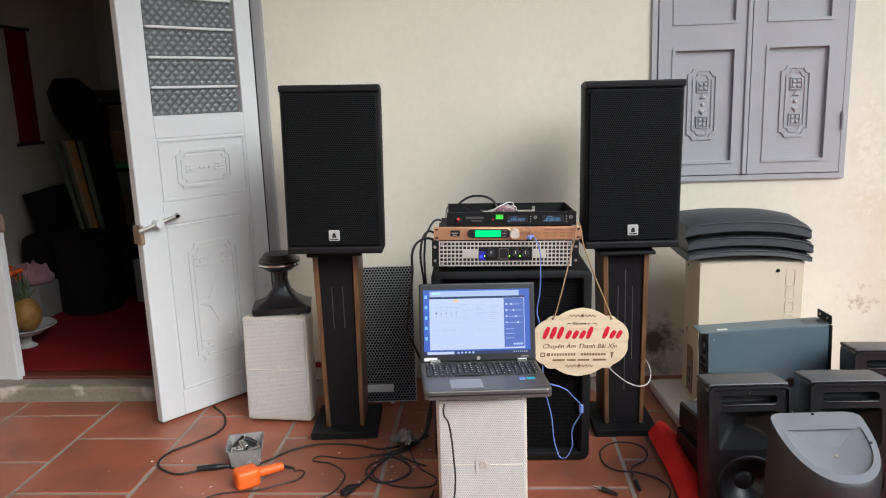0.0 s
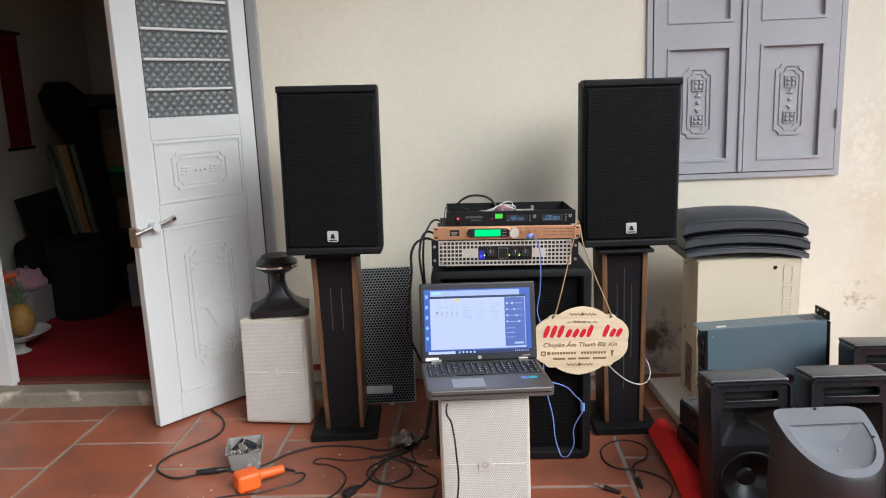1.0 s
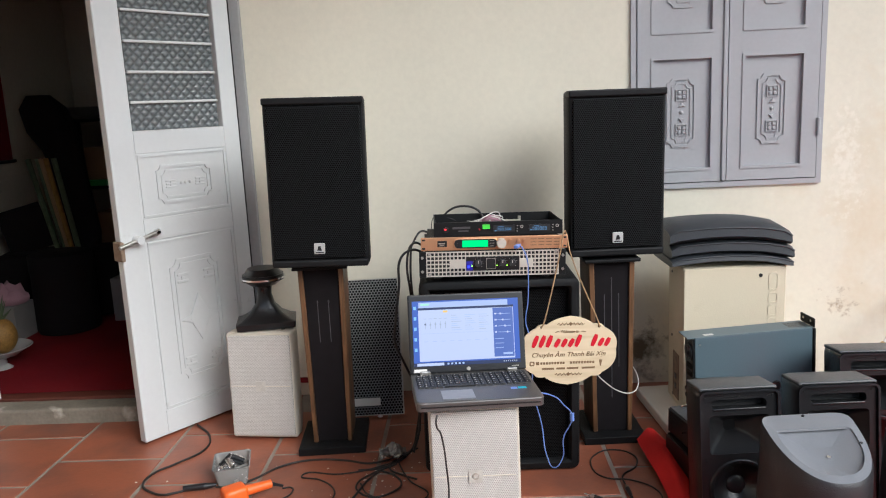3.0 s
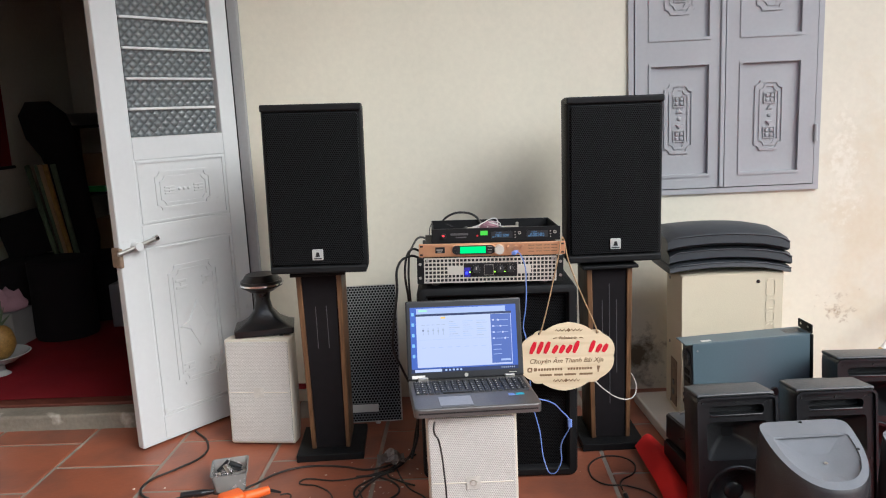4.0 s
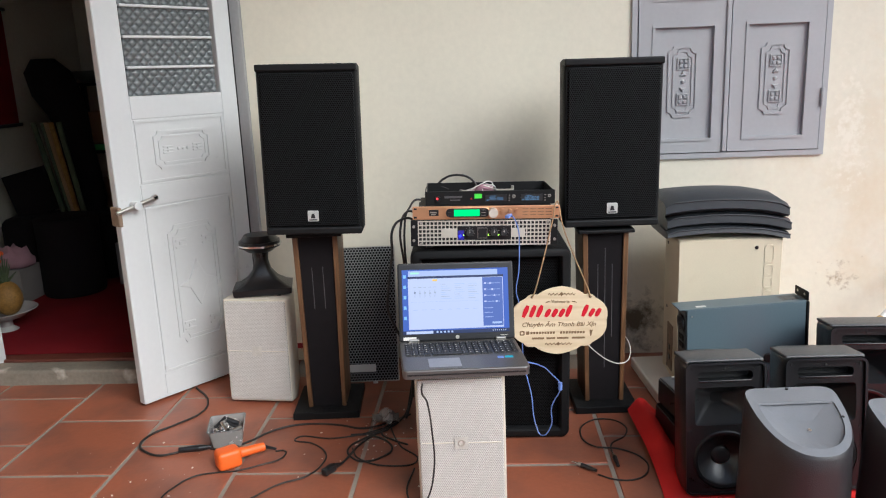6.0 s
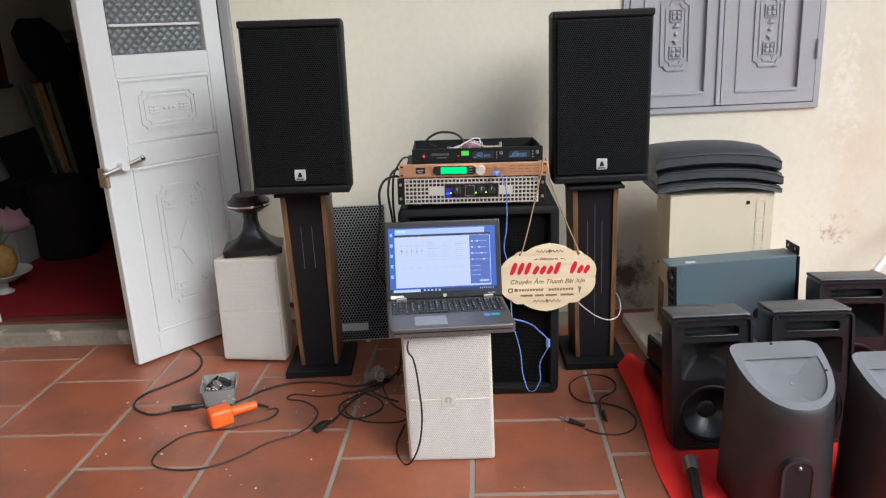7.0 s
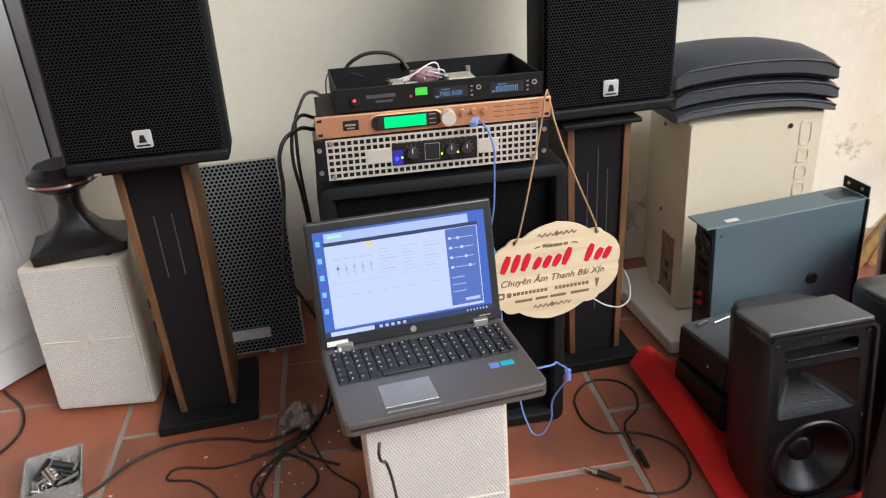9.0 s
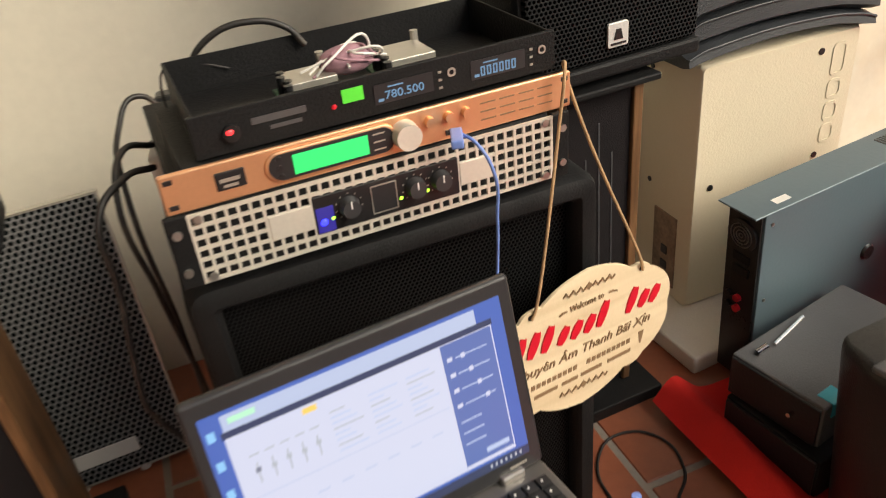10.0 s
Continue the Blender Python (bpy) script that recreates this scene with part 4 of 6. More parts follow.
    part("maker_mark", box(0.135, 0.158, -0.0009, -0.0002, 0.011, 0.013), M_TIN, lid)
    # the lit screen
    sw = glow("screen_desktop", (0.05, 0.12, 0.50), 0.9)
    white = glow("screen_window", (0.57, 0.61, 0.84), 0.93)
    pale = glow("screen_header", (0.45, 0.53, 0.80), 0.9)
    blue = glow("screen_side_panel", (0.09, 0.15, 0.46), 0.9)
    navy = glow("screen_task_bar", (0.02, 0.035, 0.11), 0.9)
    grey = glow("screen_text", (0.42, 0.46, 0.58), 0.9)
    lite = glow("screen_light_text", (0.45, 0.55, 0.85), 0.9)
    gold = glow("screen_orange_tab", (0.95, 0.62, 0.15), 0.9)
    teal = glow("screen_icons", (0.25, 0.55, 0.95), 0.9)
    scr = part("screen", box(-0.168, 0.164, -0.0009, -0.0001, 0.022, 0.222), sw, lid, "lit screen with a white program window")

    def on(name, x0, x1, z0, z1, m, lay):
        return part(name, box(-0.168 + 0.332 * x0, -0.168 + 0.332 * x1, -0.0012 - 0.0003 * lay, -0.0010 - 0.0003 * lay, 0.222 - 0.2 * z1, 0.222 - 0.2 * z0), m, scr)
    on("task_bar", 0, 1, 0.945, 1.0, navy, 0)
    on("search_field", 0.03, 0.28, 0.952, 0.993, white, 1)
    for i in range(5):
        on("task_icon", 0.31 + i * 0.035, 0.328 + i * 0.035, 0.958, 0.985, lite, 1)
    for i in range(7):
        on("tray_icon", 0.84 + i * 0.02, 0.848 + i * 0.02, 0.962, 0.982, grey, 1)
    on("header", 0.06, 0.90, 0.02, 0.115, pale, 0)
    on("title_bar", 0.05, 0.955, 0.105, 0.14, navy, 1)
    on("window", 0.055, 0.95, 0.14, 0.925, white, 1)
    on("side_panel", 0.755, 0.945, 0.145, 0.90, blue, 2)
    on("tab", 0.285, 0.33, 0.155, 0.185, gold, 2)
    on("header_mark", 0.08, 0.16, 0.04, 0.07, glow("screen_green_mark", (0.45, 0.85, 0.65), 0.9), 1)
    for i in range(5):
        x = 0.115 + i * 0.047
        on("fader", x, x + 0.005, 0.32, 0.43, grey, 2)
        on("fader_knob", x - 0.005, x + 0.011, 0.345 + 0.01 * (i % 2), 0.37 + 0.01 * (i % 2), glow("screen_dark_text", (0.18, 0.2, 0.3), 0.9) if i == 0 else grey, 3)
        on("fader_text", x - 0.012, x + 0.018, 0.27, 0.278, grey, 2)
    for c in range(3):
        for r in range(8):
            w = 0.05 + 0.05 * ((r * 5 + c * 3) % 4) / 3
            on("text_line", 0.36 + c * 0.13, 0.36 + c * 0.13 + w, 0.23 + r * 0.032, 0.237 + r * 0.032, lite if (r + c) % 3 else grey, 2)
    on("rule", 0.08, 0.74, 0.50, 0.504, pale, 2)
    for i in range(8):
        on("text_line", 0.10 + i * 0.08, 0.14 + i * 0.08, 0.62, 0.628, pale, 2)
    for r in range(4):
        on("slider", 0.80, 0.92, 0.235 + r * 0.095, 0.242 + r * 0.095, lite, 3)
        on("slider_knob", 0.82 + 0.02 * r, 0.835 + 0.02 * r, 0.225 + r * 0.095, 0.252 + r * 0.095, white, 4)
        on("slider_text", 0.77, 0.79, 0.225 + r * 0.095, 0.248 + r * 0.095, white, 3)
    for r in range(3):
        on("text_line", 0.77, 0.85, 0.62 + r * 0.07, 0.628 + r * 0.07, lite, 3)
    on("button", 0.84, 0.93, 0.84, 0.87, lite, 3)
    for r in range(5):
        on("desktop_icon", 0.012, 0.036, 0.08 + r * 0.16, 0.13 + r * 0.16, teal, 0)


laptop()


# ---- hanging plywood sign ----
def sign():
    s = thing("hanging_sign", "scalloped plywood sign with red script hung on a jute cord", "sign", 0.338, 2.580, 0.428, 9.0)
    s.matrix_world = pose(0.332, 2.598, 0.442, 0, 4.0, 11.0)
    out = []
    for i in range(120):
        a = 2 * math.pi * i / 120
        q = math.degrees(math.asin(min(1.0, abs(math.sin(a)))))
        # three lobes a quarter: wide side, small shoulder, crest with a point
        if q < 42:
            r = 1 + 0.045 * math.sin(math.pi * q / 42) - 0.015 * (q / 42) ** 6
        elif q < 57:
            r = 0.985 - 0.077 * (q - 42) / 15 + 0.050 * math.sin(math.pi * (q - 42) / 15)
        else:
            r = 0.908 + 0.078 * math.sin(math.pi / 2 * (q - 57) / 33) + 0.016 * ((q - 57) / 33) ** 8
        out.append((0.163 * r * math.cos(a), 0.118 * r * math.sin(a)))
    b = part("board", prism(out, -0.0025, 0.0025, 0.0008), M_PLY, s, "pale scalloped plywood board")
    Y = -0.0033

    def stroke(name, pts, w, m):
        """A slanted pen stroke along points, thick in the middle."""
        bm, k = bmesh.new(), len(pts)
        up, dn = [], []
        for i, (x, z) in enumerate(pts):
            x2, z2 = pts[min(i + 1, k - 1)]
            x1, z1 = pts[max(i - 1, 0)]
            d = Vector((x2 - x1, z2 - z1)).normalized()
            t = w * (0.35 + 0.65 * math.sin(math.pi * (i + 0.5) / k))
            up.append((x - d.y * t, Y - 0.0012, z + d.x * t))
            dn.append((x + d.y * t, Y - 0.0012, z - d.x * t))
        u = [bm.verts.new(q) for q in up]
        v = [bm.verts.new(q) for q in dn]
        u2 = [bm.verts.new((q[0], -0.002, q[2])) for q in up]
        v2 = [bm.verts.new((q[0], -0.002, q[2])) for q in dn]
        for i in range(k - 1):
            bm.faces.new((u[i], u[i + 1], v[i + 1], v[i]))
            bm.faces.new((u[i + 1], u[i], u2[i], u2[i + 1]))
            bm.faces.new((v[i], v[i + 1], v2[i + 1], v2[i]))
        return part(name, bm, m, b)

    # red name: plain slanted bars
    for x0, h in ((-0.122, 0.040), (-0.098, 0.040), (-0.074, 0.040), (-0.046, 0.027), (-0.022, 0.027), (0.002, 0.027), (0.026, 0.040), (0.082, 0.040), (0.106, 0.027), (0.128, 0.027)):
        stroke("red_bar", [(x0 - 0.004, 0.014), (x0 + 0.001, 0.014 + h * 0.35), (x0 + 0.006, 0.014 + h * 0.7), (x0 + 0.010, 0.014 + h)], 0.0080, M_INKRED)
    lettering("lettering", "Chuyên Âm Thanh Bãi Xịn", 0.022, M_BROWN, b, Matrix.Translation((0.0, Y, -0.013)) @ Matrix(((1, 0, 0.25, 0), (0, 1, 0, 0), (0, 0, 1, 0), (0, 0, 0, 1))), 0.255)
    lettering("lettering", "Welcome to", 0.015, M_BROWN, b, Matrix.Translation((-0.002, Y, 0.066)), 0.062)
    for x0, x1 in ((-0.098, -0.012), (0.004, 0.092)):
        for k in range(9):
            w = (x1 - x0) / 9
            part("number_bar", box(x0 + k * w, x0 + (k + 0.72) * w, Y, -0.002, -0.0455, -0.0375), M_BROWN, b)
    for x0, x1 in ((-0.092, -0.050), (-0.042, -0.012), (-0.006, 0.034), (0.046, 0.092)):
        part("address_bar", box(x0, x1, Y, -0.002, -0.064, -0.0575), M_BROWN, b)
    part("camera_mark", frame_ring(rrect(-0.135, -0.118, -0.050, -0.034, 0.004), rrect(-0.131, -0.122, -0.046, -0.038, 0.003), Y, -0.002), M_BROWN, b)
    part("phone_mark", prism(rrect(-0.113, -0.102, -0.047, -0.036, 0.002), Y, -0.002), M_BROWN, b)
    part("microphone_mark", prism([(0.110, -0.056), (0.113, -0.056), (0.117, -0.034), (0.106, -0.034)], Y, -0.002), M_BROWN, b)
    for sz in (0.090, -0.083):
        for i in range(-3, 4):
            if i:
                stroke("flourish", [(i * 0.013 - 0.007, sz), (i * 0.013 - 0.002, sz + 0.006), (i * 0.013 + 0.003, sz - 0.002), (i * 0.013 + 0.008, sz + 0.003)], 0.0012, M_BROWN)
        part("flourish", prism([(0, sz - 0.005), (0.007, sz + 0.002), (0, sz + 0.009), (-0.007, sz + 0.002)], Y, -0.002), M_BROWN, b)
    stroke("flourish", [(-0.052, 0.063), (-0.045, 0.066), (-0.038, 0.066)], 0.0012, M_BROWN)
    stroke("flourish", [(0.038, 0.066), (0.046, 0.066), (0.054, 0.063)], 0.0012, M_BROWN)
    for sx in (-1, 1):
        part("eyelet", rod((sx * 0.100, 0.003, 0.082), (sx * 0.100, -0.0036, 0.082), 0.0042), M_BPLAST, b)
    hook = s.matrix_world.inverted() @ Vector((0.330, 2.632, 0.836))
    cable("cord", [(-0.100, -0.005, 0.080), (-0.094, -0.006, 0.095), (hook.x - 0.016, hook.y - 0.012, hook.z - 0.06), (hook.x - 0.004, hook.y - 0.004, hook.z + 0.002), (hook.x + 0.006, hook.y + 0.01, hook.z - 0.004), (hook.x + 0.018, hook.y - 0.012, hook.z - 0.07), (0.094, -0.006, 0.098), (0.100, -0.005, 0.080)], 0.0022, M_CORD, "brown jute cord", parent=s)


sign()


# ---- horn driver on the small cream loudspeaker ----
h = thing("horn_driver", "black horn with round compression driver, mouth down on the loudspeaker", "horn", -0.802, 3.075, 0.436, 12.0)
rings = []
for z, wx, wy, r in ((0.0, 0.112, 0.078, 0.008), (0.024, 0.115, 0.080, 0.008), (0.031, 0.096, 0.066, 0.012), (0.055, 0.062, 0.046, 0.02), (0.09, 0.036, 0.034, 0.022), (0.13, 0.028, 0.028, 0.026), (0.165, 0.032, 0.032, 0.03)):
    rings.append([(a, c, z) for a, c in rrect(-wx, wx, -wy, wy, r)])
part("horn", loft(rings), M_BPLAST, h, "black plastic horn flare", True)
part("driver", rod((0, 0, 0.165), (0, 0, 0.185), 0.05, 0.078, 32), M_BPLAST, h, "", True)
part("magnet_ring", rod((0, 0, 0.185), (0, 0, 0.208), 0.082, 0.080, 32), M_BPLAST, h, "", True)
part("chrome_ring", rod((0, 0, 0.191), (0, 0, 0.198), 0.0855, 0.0855, 32), M_CHROME, h, "bright chrome ring", True)
part("driver_cap", rod((0, 0, 0.208), (0, 0, 0.232), 0.076, 0.058, 32), M_BPLAST, h, "", True)


# ---- right-hand group: foam, ivory subwoofer, covers, amplifier on edge ----
f = thing("foam_board", "white foam board lying under the ivory loudspeaker", "foam board", 0.733, 2.832, 0.0, 4.0)
part("slab", box(0.0, 0.60, 0.0, 0.44, 0.0, 0.045, 0.008, 3), M_FOAM, f)

w = thing("ivory_loudspeaker", "tall ivory loudspeaker cabinet standing on a foam board", "loudspeaker", 1.009, 2.980, 0.045, 0.0)
rings = []
for yy, hw in ((0.004, 0.188), (0.012, 0.193), (0.20, 0.193), (0.36, 0.150)):
    rings.append([(a, yy, c) for a, c in rrect(-hw, hw, 0.0 if yy > 0.01 else 0.006, 0.570 if yy > 0.01 else 0.565, 0.010)])
c = part("cabinet", loft(rings), M_WSUB, w, "", True)
for a, z in ((0.095, 0.535), (0.12, 0.30), (-0.15, 0.30), (0.12, 0.06)):
    part("screw_hole", rod((a, 0.005, z), (a, 0.002, z), 0.007), M_BPLAST, c)
for yy, z in ((0.155, 0.53), (0.150, 0.27), (0.13, 0.03)):
    part("screw_hole", rod((-0.192, yy, z), (-0.195, yy, z), 0.006), M_BPLAST, c)
pl = part("jack_plate", box(-0.1965, -0.192, 0.045, 0.125, 0.03, 0.215, 0.002), M_RUST, w, "brown jack plate")
for z in (0.07, 0.11):
    part("jack", box(-0.199, -0.196, 0.070, 0.092, z, z + 0.022, 0.002), M_BPLAST, pl)
# raised maker's letters drawn as plain rounded shapes, reading downwards
for i, (z0, z1) in enumerate(((0.475, 0.545), (0.425, 0.468), (0.375, 0.418), (0.325, 0.368))):
    part("raised_shape", frame_ring(rrect(0.125, 0.163, z0, z1, 0.012), rrect(0.131, 0.157, z0 + 0.006, z1 - 0.006, 0.008), 0.0022, 0.006), M_WSUB, c)


def cover(x, y, z, rz, thick):
    v = thing("padded_cover", "dark grey padded vinyl cover folded flat on the ivory loudspeaker", "cover", x, y, z, rz, group="stack of covers")
    rings = []
    n = 14
    for i in range(n + 1):
        t = i / n
        xx = -0.225 + 0.45 * t
        arch = 0.020 * math.sin(math.pi * min(1, t * 0.95 + 0.08)) - 0.010 * max(0, t - 0.78) * 4
        th = thick - 0.004 * math.sin(math.pi * t)
        pin = 1.0 if 0.04 < t < 0.96 else 0.75
        rings.append([(xx, yy, arch + zz * th * pin) for yy, zz in ((0.0, 0.25), (0.004, 0.75), (0.03, 1.0), (0.14, 1.12), (0.25, 1.0), (0.27, 0.6), (0.26, 0.1), (0.14, 0.05), (0.02, 0.05))])
    part("pad", loft(rings), M_COVER, v, "", True)
    pts = [(r[1][0], r[1][1] - 0.001, r[1][2]) for r in rings]
    cable("piping", pts, 0.003, M_COVER, "", parent=v)
    return v


for dx, dy, dz, r, th in ((0.002, 0.004, 0.0, 1.0, 0.036), (0.004, 0.012, 0.030, -1.0, 0.060), (-0.008, 0.0, 0.084, 0.5, 0.068)):
    cover(0.993 + dx, 2.962 + dy, 0.617 + dz, r, th)

a = thing("amplifier_on_edge", "slate blue steel power amplifier standing on its side", "amplifier", 0.806, 2.757, 0.008, 4.5)
a.matrix_world = pose(0.806, 2.757, 0.008, 0, -1.8, 4.5) @ Matrix.Diagonal((0.875, 1.0, 0.955, 1.0))
c = part("case", box(0.0, 0.485, 0.0, 0.082, 0.0, 0.425, 0.002), M_TEAL, a, "slate blue enamelled steel case")
part("lid_edge", box(-0.030, 0.485, -0.002, 0.090, 0.425, 0.429, 0.001, 1), M_TEAL, a)
rp = part("rear_panel", box(-0.006, -0.0005, 0.004, 0.080, 0.004, 0.420), M_BPLAST, a, "black rear panel")
part("fan_rim", rod((-0.006, 0.042, 0.365), (-0.012, 0.042, 0.365), 0.034, sides=24), M_BPLAST, rp, "", True)
for i in range(4):
    t = frame_ring(rrect(0.042 - 0.007 * i - 0.005, 0.042 + 0.007 * i + 0.005, 0.365 - 0.007 * i - 0.005, 0.365 + 0.007 * i + 0.005, 0.0045 + 0.007 * i, 6), rrect(0.042 - 0.007 * i - 0.0035, 0.042 + 0.007 * i + 0.0035, 0.365 - 0.007 * i - 0.0035, 0.365 + 0.007 * i + 0.0035, 0.003 + 0.007 * i, 6), 0, 0.002)
    t.transform(Matrix.Translation((-0.0125, 0, 0)) @ Matrix(((0, -1, 0, 0), (1, 0, 0, 0), (0, 0, 1, 0), (0, 0, 0, 1))))
    part("fan_guard", t, M_STEEL, rp)
for z in (0.186, 0.212):
    part("binding_post", rod((-0.006, 0.040, z), (-0.015, 0.040, z), 0.008, sides=12), M_INKRED, rp, "red binding post", True)
    part("binding_post", rod((-0.006, 0.062, z), (-0.015, 0.062, z), 0.008, sides=12), M_BPLAST, rp, "", True)
for z in (0.27, 0.30):
    part("socket", box(-0.010, -0.005, 0.02, 0.062, z, z + 0.02, 0.002), M_CAB, rp)
fp = part("front_plate", box(0.487, 0.497, -0.004, 0.086, 0.0, 0.425, 0.002), M_CAB, a)
e = part("rack_ear", box(0.500, 0.5065, -0.004, 0.090, 0.4292, 0.462, 0.002), M_CAB, a, "black rack ear")
e.location = (-0.0130, 0, 0)
for yy in (0.018, 0.068):
    part("ear_hole", rod((0.4985, yy, 0.448), (0.4998, yy, 0.448), 0.005, sides=10), M_TIN, e)
part("paper_label", box(0.045, 0.085, 0.014, 0.030, 0.429, 0.4297), M_WHITEP, a, "white paper label")
for i in range(8):
    part("vent_slot", box(0.40 + i * 0.009, 0.405 + i * 0.009, 0.02, 0.07, 0.429, 0.4296), M_BPLAST, a)
part("grommet", rod((0.335, -0.0005, 0.215), (0.335, -0.006, 0.215), 0.020, 0.016, 20), M_BPLAST, c, "black rubber grommet", True)
for p in ((0.02, 0.40), (0.02, 0.22), (0.47, 0.22)):
    part("case_screw", rod((p[0], -0.0002, p[1]), (p[0], -0.002, p[1]), 0.004, sides=10), M_STEEL, c)

for i, (x, y, z, rz, ww, dd, hh, lab) in enumerate(((0.706, 2.478, 0.010, 8.0, 0.34, 0.20, 0.095, "black metal device case lying on the red carpet"), (0.723, 2.504, 0.106, 11.0, 0.32, 0.185, 0.090, "black metal device case with turquoise tape, stacked on another"))):
    k = thing("device_case", lab, "device case", x, y, z, rz, group="stacked device cases")
    # the upper case takes the paler plastic on every side
    part("case", box(0.0, ww, 0.0, dd, 0.0, hh, 0.004), M_PALECAP if i else M_CAB, k)
    part("front_plate", box(-0.006, -0.0005, 0.004, dd - 0.004, 0.004, hh - 0.004, 0.002), M_BPLAST, k)
    if i:
        part("tape", box(0.020, 0.058, -0.0015, 0.030, hh - 0.03, hh + 0.001, 0.001, 1), M_CYAN, k, "strip of turquoise tape")
        part("lever", rod((0.07, 0.150, hh + 0.004), (0.17, 0.165, hh + 0.006), 0.004), M_CHROME, k, "bright steel lever", True)
        part("lever", rod((0.03, 0.155, hh + 0.004), (0.05, 0.150, hh + 0.012), 0.006), M_CHROME, k, "", True)
        part("toggle", rod((-0.006, 0.05, 0.05), (-0.02, 0.05, 0.052), 0.004), M_CHROME, k)


# ---- moulded plastic monitor shells on the red carpet ----
def shell_front(x, y, z, rz, label):
    s = thing("monitor_speaker", label, "loudspeaker", x, y, z, rz, group="moulded plastic speakers")
    s.matrix_world = pose(x, y, z, -7, 0, rz)
    W, H, D = 0.240, 0.425, 0.215
    s.scale = (1.0, 1.0, 0.95)
    rings = []
    for yy, k in ((0.0, 0.985), (0.006, 1.0), (0.05, 1.0), (0.14, 0.90), (0.195, 0.70), (D, 0.55)):
        rings.append([(a * k, yy, 0.002 + c * (1 if yy < 0.1 else 1 - (yy - 0.1) * 0.35)) for a, c in rrect(-W / 2, W / 2, 0.0, H, 0.022)])
    b = loft(rings, cap=False)
    b = loft([rings[-1], [(p[0] * 0.3, p[1] + 0.004, 0.5 * p[2] + 0.1) for p in rings[-1]]], True, b)
    part("housing", b, M_SHELL, s, "black moulded plastic housing", True)
    # light caught from above is painted into the cap as a paler plastic
    part("top_cap", box(-W / 2 + 0.006, W / 2 - 0.006, 0.008, 0.13, H - 0.006, H + 0.006, 0.005, 3), M_PALECAP, s, "black top cap, sky light put into its paler colour", True)
    i = 0.009
    bf = frame_ring(rrect(-W / 2 + 0.002, W / 2 - 0.002, 0.004, H - 0.002, 0.02), rrect(-W / 2 + i, W / 2 - i, i, H - i, 0.014), -0.003, 0.012)
    part("rim", bf, M_SHELL, s, "", True)
    x0, x1 = -W / 2 + i, W / 2 - i
    b = frame_ring(rrect(x0, x1, 0.350, H - i, 0.002), rrect(x0 + 0.030, x1 - 0.030, 0.366, 0.394, 0.012), 0.006, 0.040)
    b = frame_ring(rrect(x0, x1, 0.212, 0.350, 0.002), rrect(x0 + 0.022, x1 - 0.022, 0.224, 0.344, 0.012), 0.006, 0.012, b)
    b = frame_ring(rrect(x0, x1, i, 0.212, 0.002, 8), rrect(-0.096, 0.096, 0.016, 0.208, 0.0955, 8), 0.006, 0.014, b)
    bf = part("baffle", b, M_BPLAST, s, "glossy black front baffle")
    part("handle_back", box(x0 + 0.02, x1 - 0.02, 0.042, 0.046, 0.355, 0.40), M_GAP, s)
    part("handle_lip", box(x0 + 0.034, x1 - 0.034, 0.002, 0.012, 0.3605, 0.3675, 0.003), M_BPLAST, bf, "", True)
    hr = []
    for yy, wx, z0, z1, r in ((0.008, 0.089, 0.224, 0.344, 0.012), (0.03, 0.076, 0.236, 0.336, 0.014), (0.06, 0.045, 0.260, 0.316, 0.014), (0.085, 0.018, 0.272, 0.306, 0.012)):
        hr.append([(a, yy, c) for a, c in rrect(-wx, wx, z0, z1, r)])
    b = loft(hr, cap=False)
    b = loft([hr[-1], [(p[0] * 0.2, 0.088, 0.289 + (p[2] - 0.289) * 0.2) for p in hr[-1]]], True, b)
    part("horn", b, M_BPLAST, s, "black rectangular horn", True)
    wr = []
    for yy, r in ((0.010, 0.096), (0.004, 0.090), (0.006, 0.082), (0.014, 0.078), (0.046, 0.030)):
        wr.append([(r * math.cos(2 * math.pi * k / 32), yy, 0.112 + r * math.sin(2 * math.pi * k / 32)) for k in range(32)])
    b = loft(wr, cap=False)
    part("woofer", b, M_BPLAST, s, "round woofer cone", True)
    part("dust_cap", ball((0, 0.048, 0.112), 0.030, 0.010, 0.030), M_BPLAST, s, "", True)
    for px in (x0 + 0.012, 0, x1 - 0.012):
        part("screw", rod((px, 0.0065, 0.403), (px, 0.0035, 0.403), 0.004, sides=8), M_GAP, bf)
    for px in (x0 + 0.010, x1 - 0.010):
        part("screw", rod((px, 0.0065, 0.205), (px, 0.0035, 0.205), 0.004, sides=8), M_GAP, bf)
    return s


shell_front(0.783, 2.232, 0.010, 3.0, "black plastic loudspeaker shell facing out on red carpet")
shell_front(1.075, 2.250, 0.010, 1.0, "black plastic loudspeaker shell facing out on red carpet")
shell_front(1.318, 2.510, 0.010, -2.0, "black plastic loudspeaker shell facing out on red carpet")


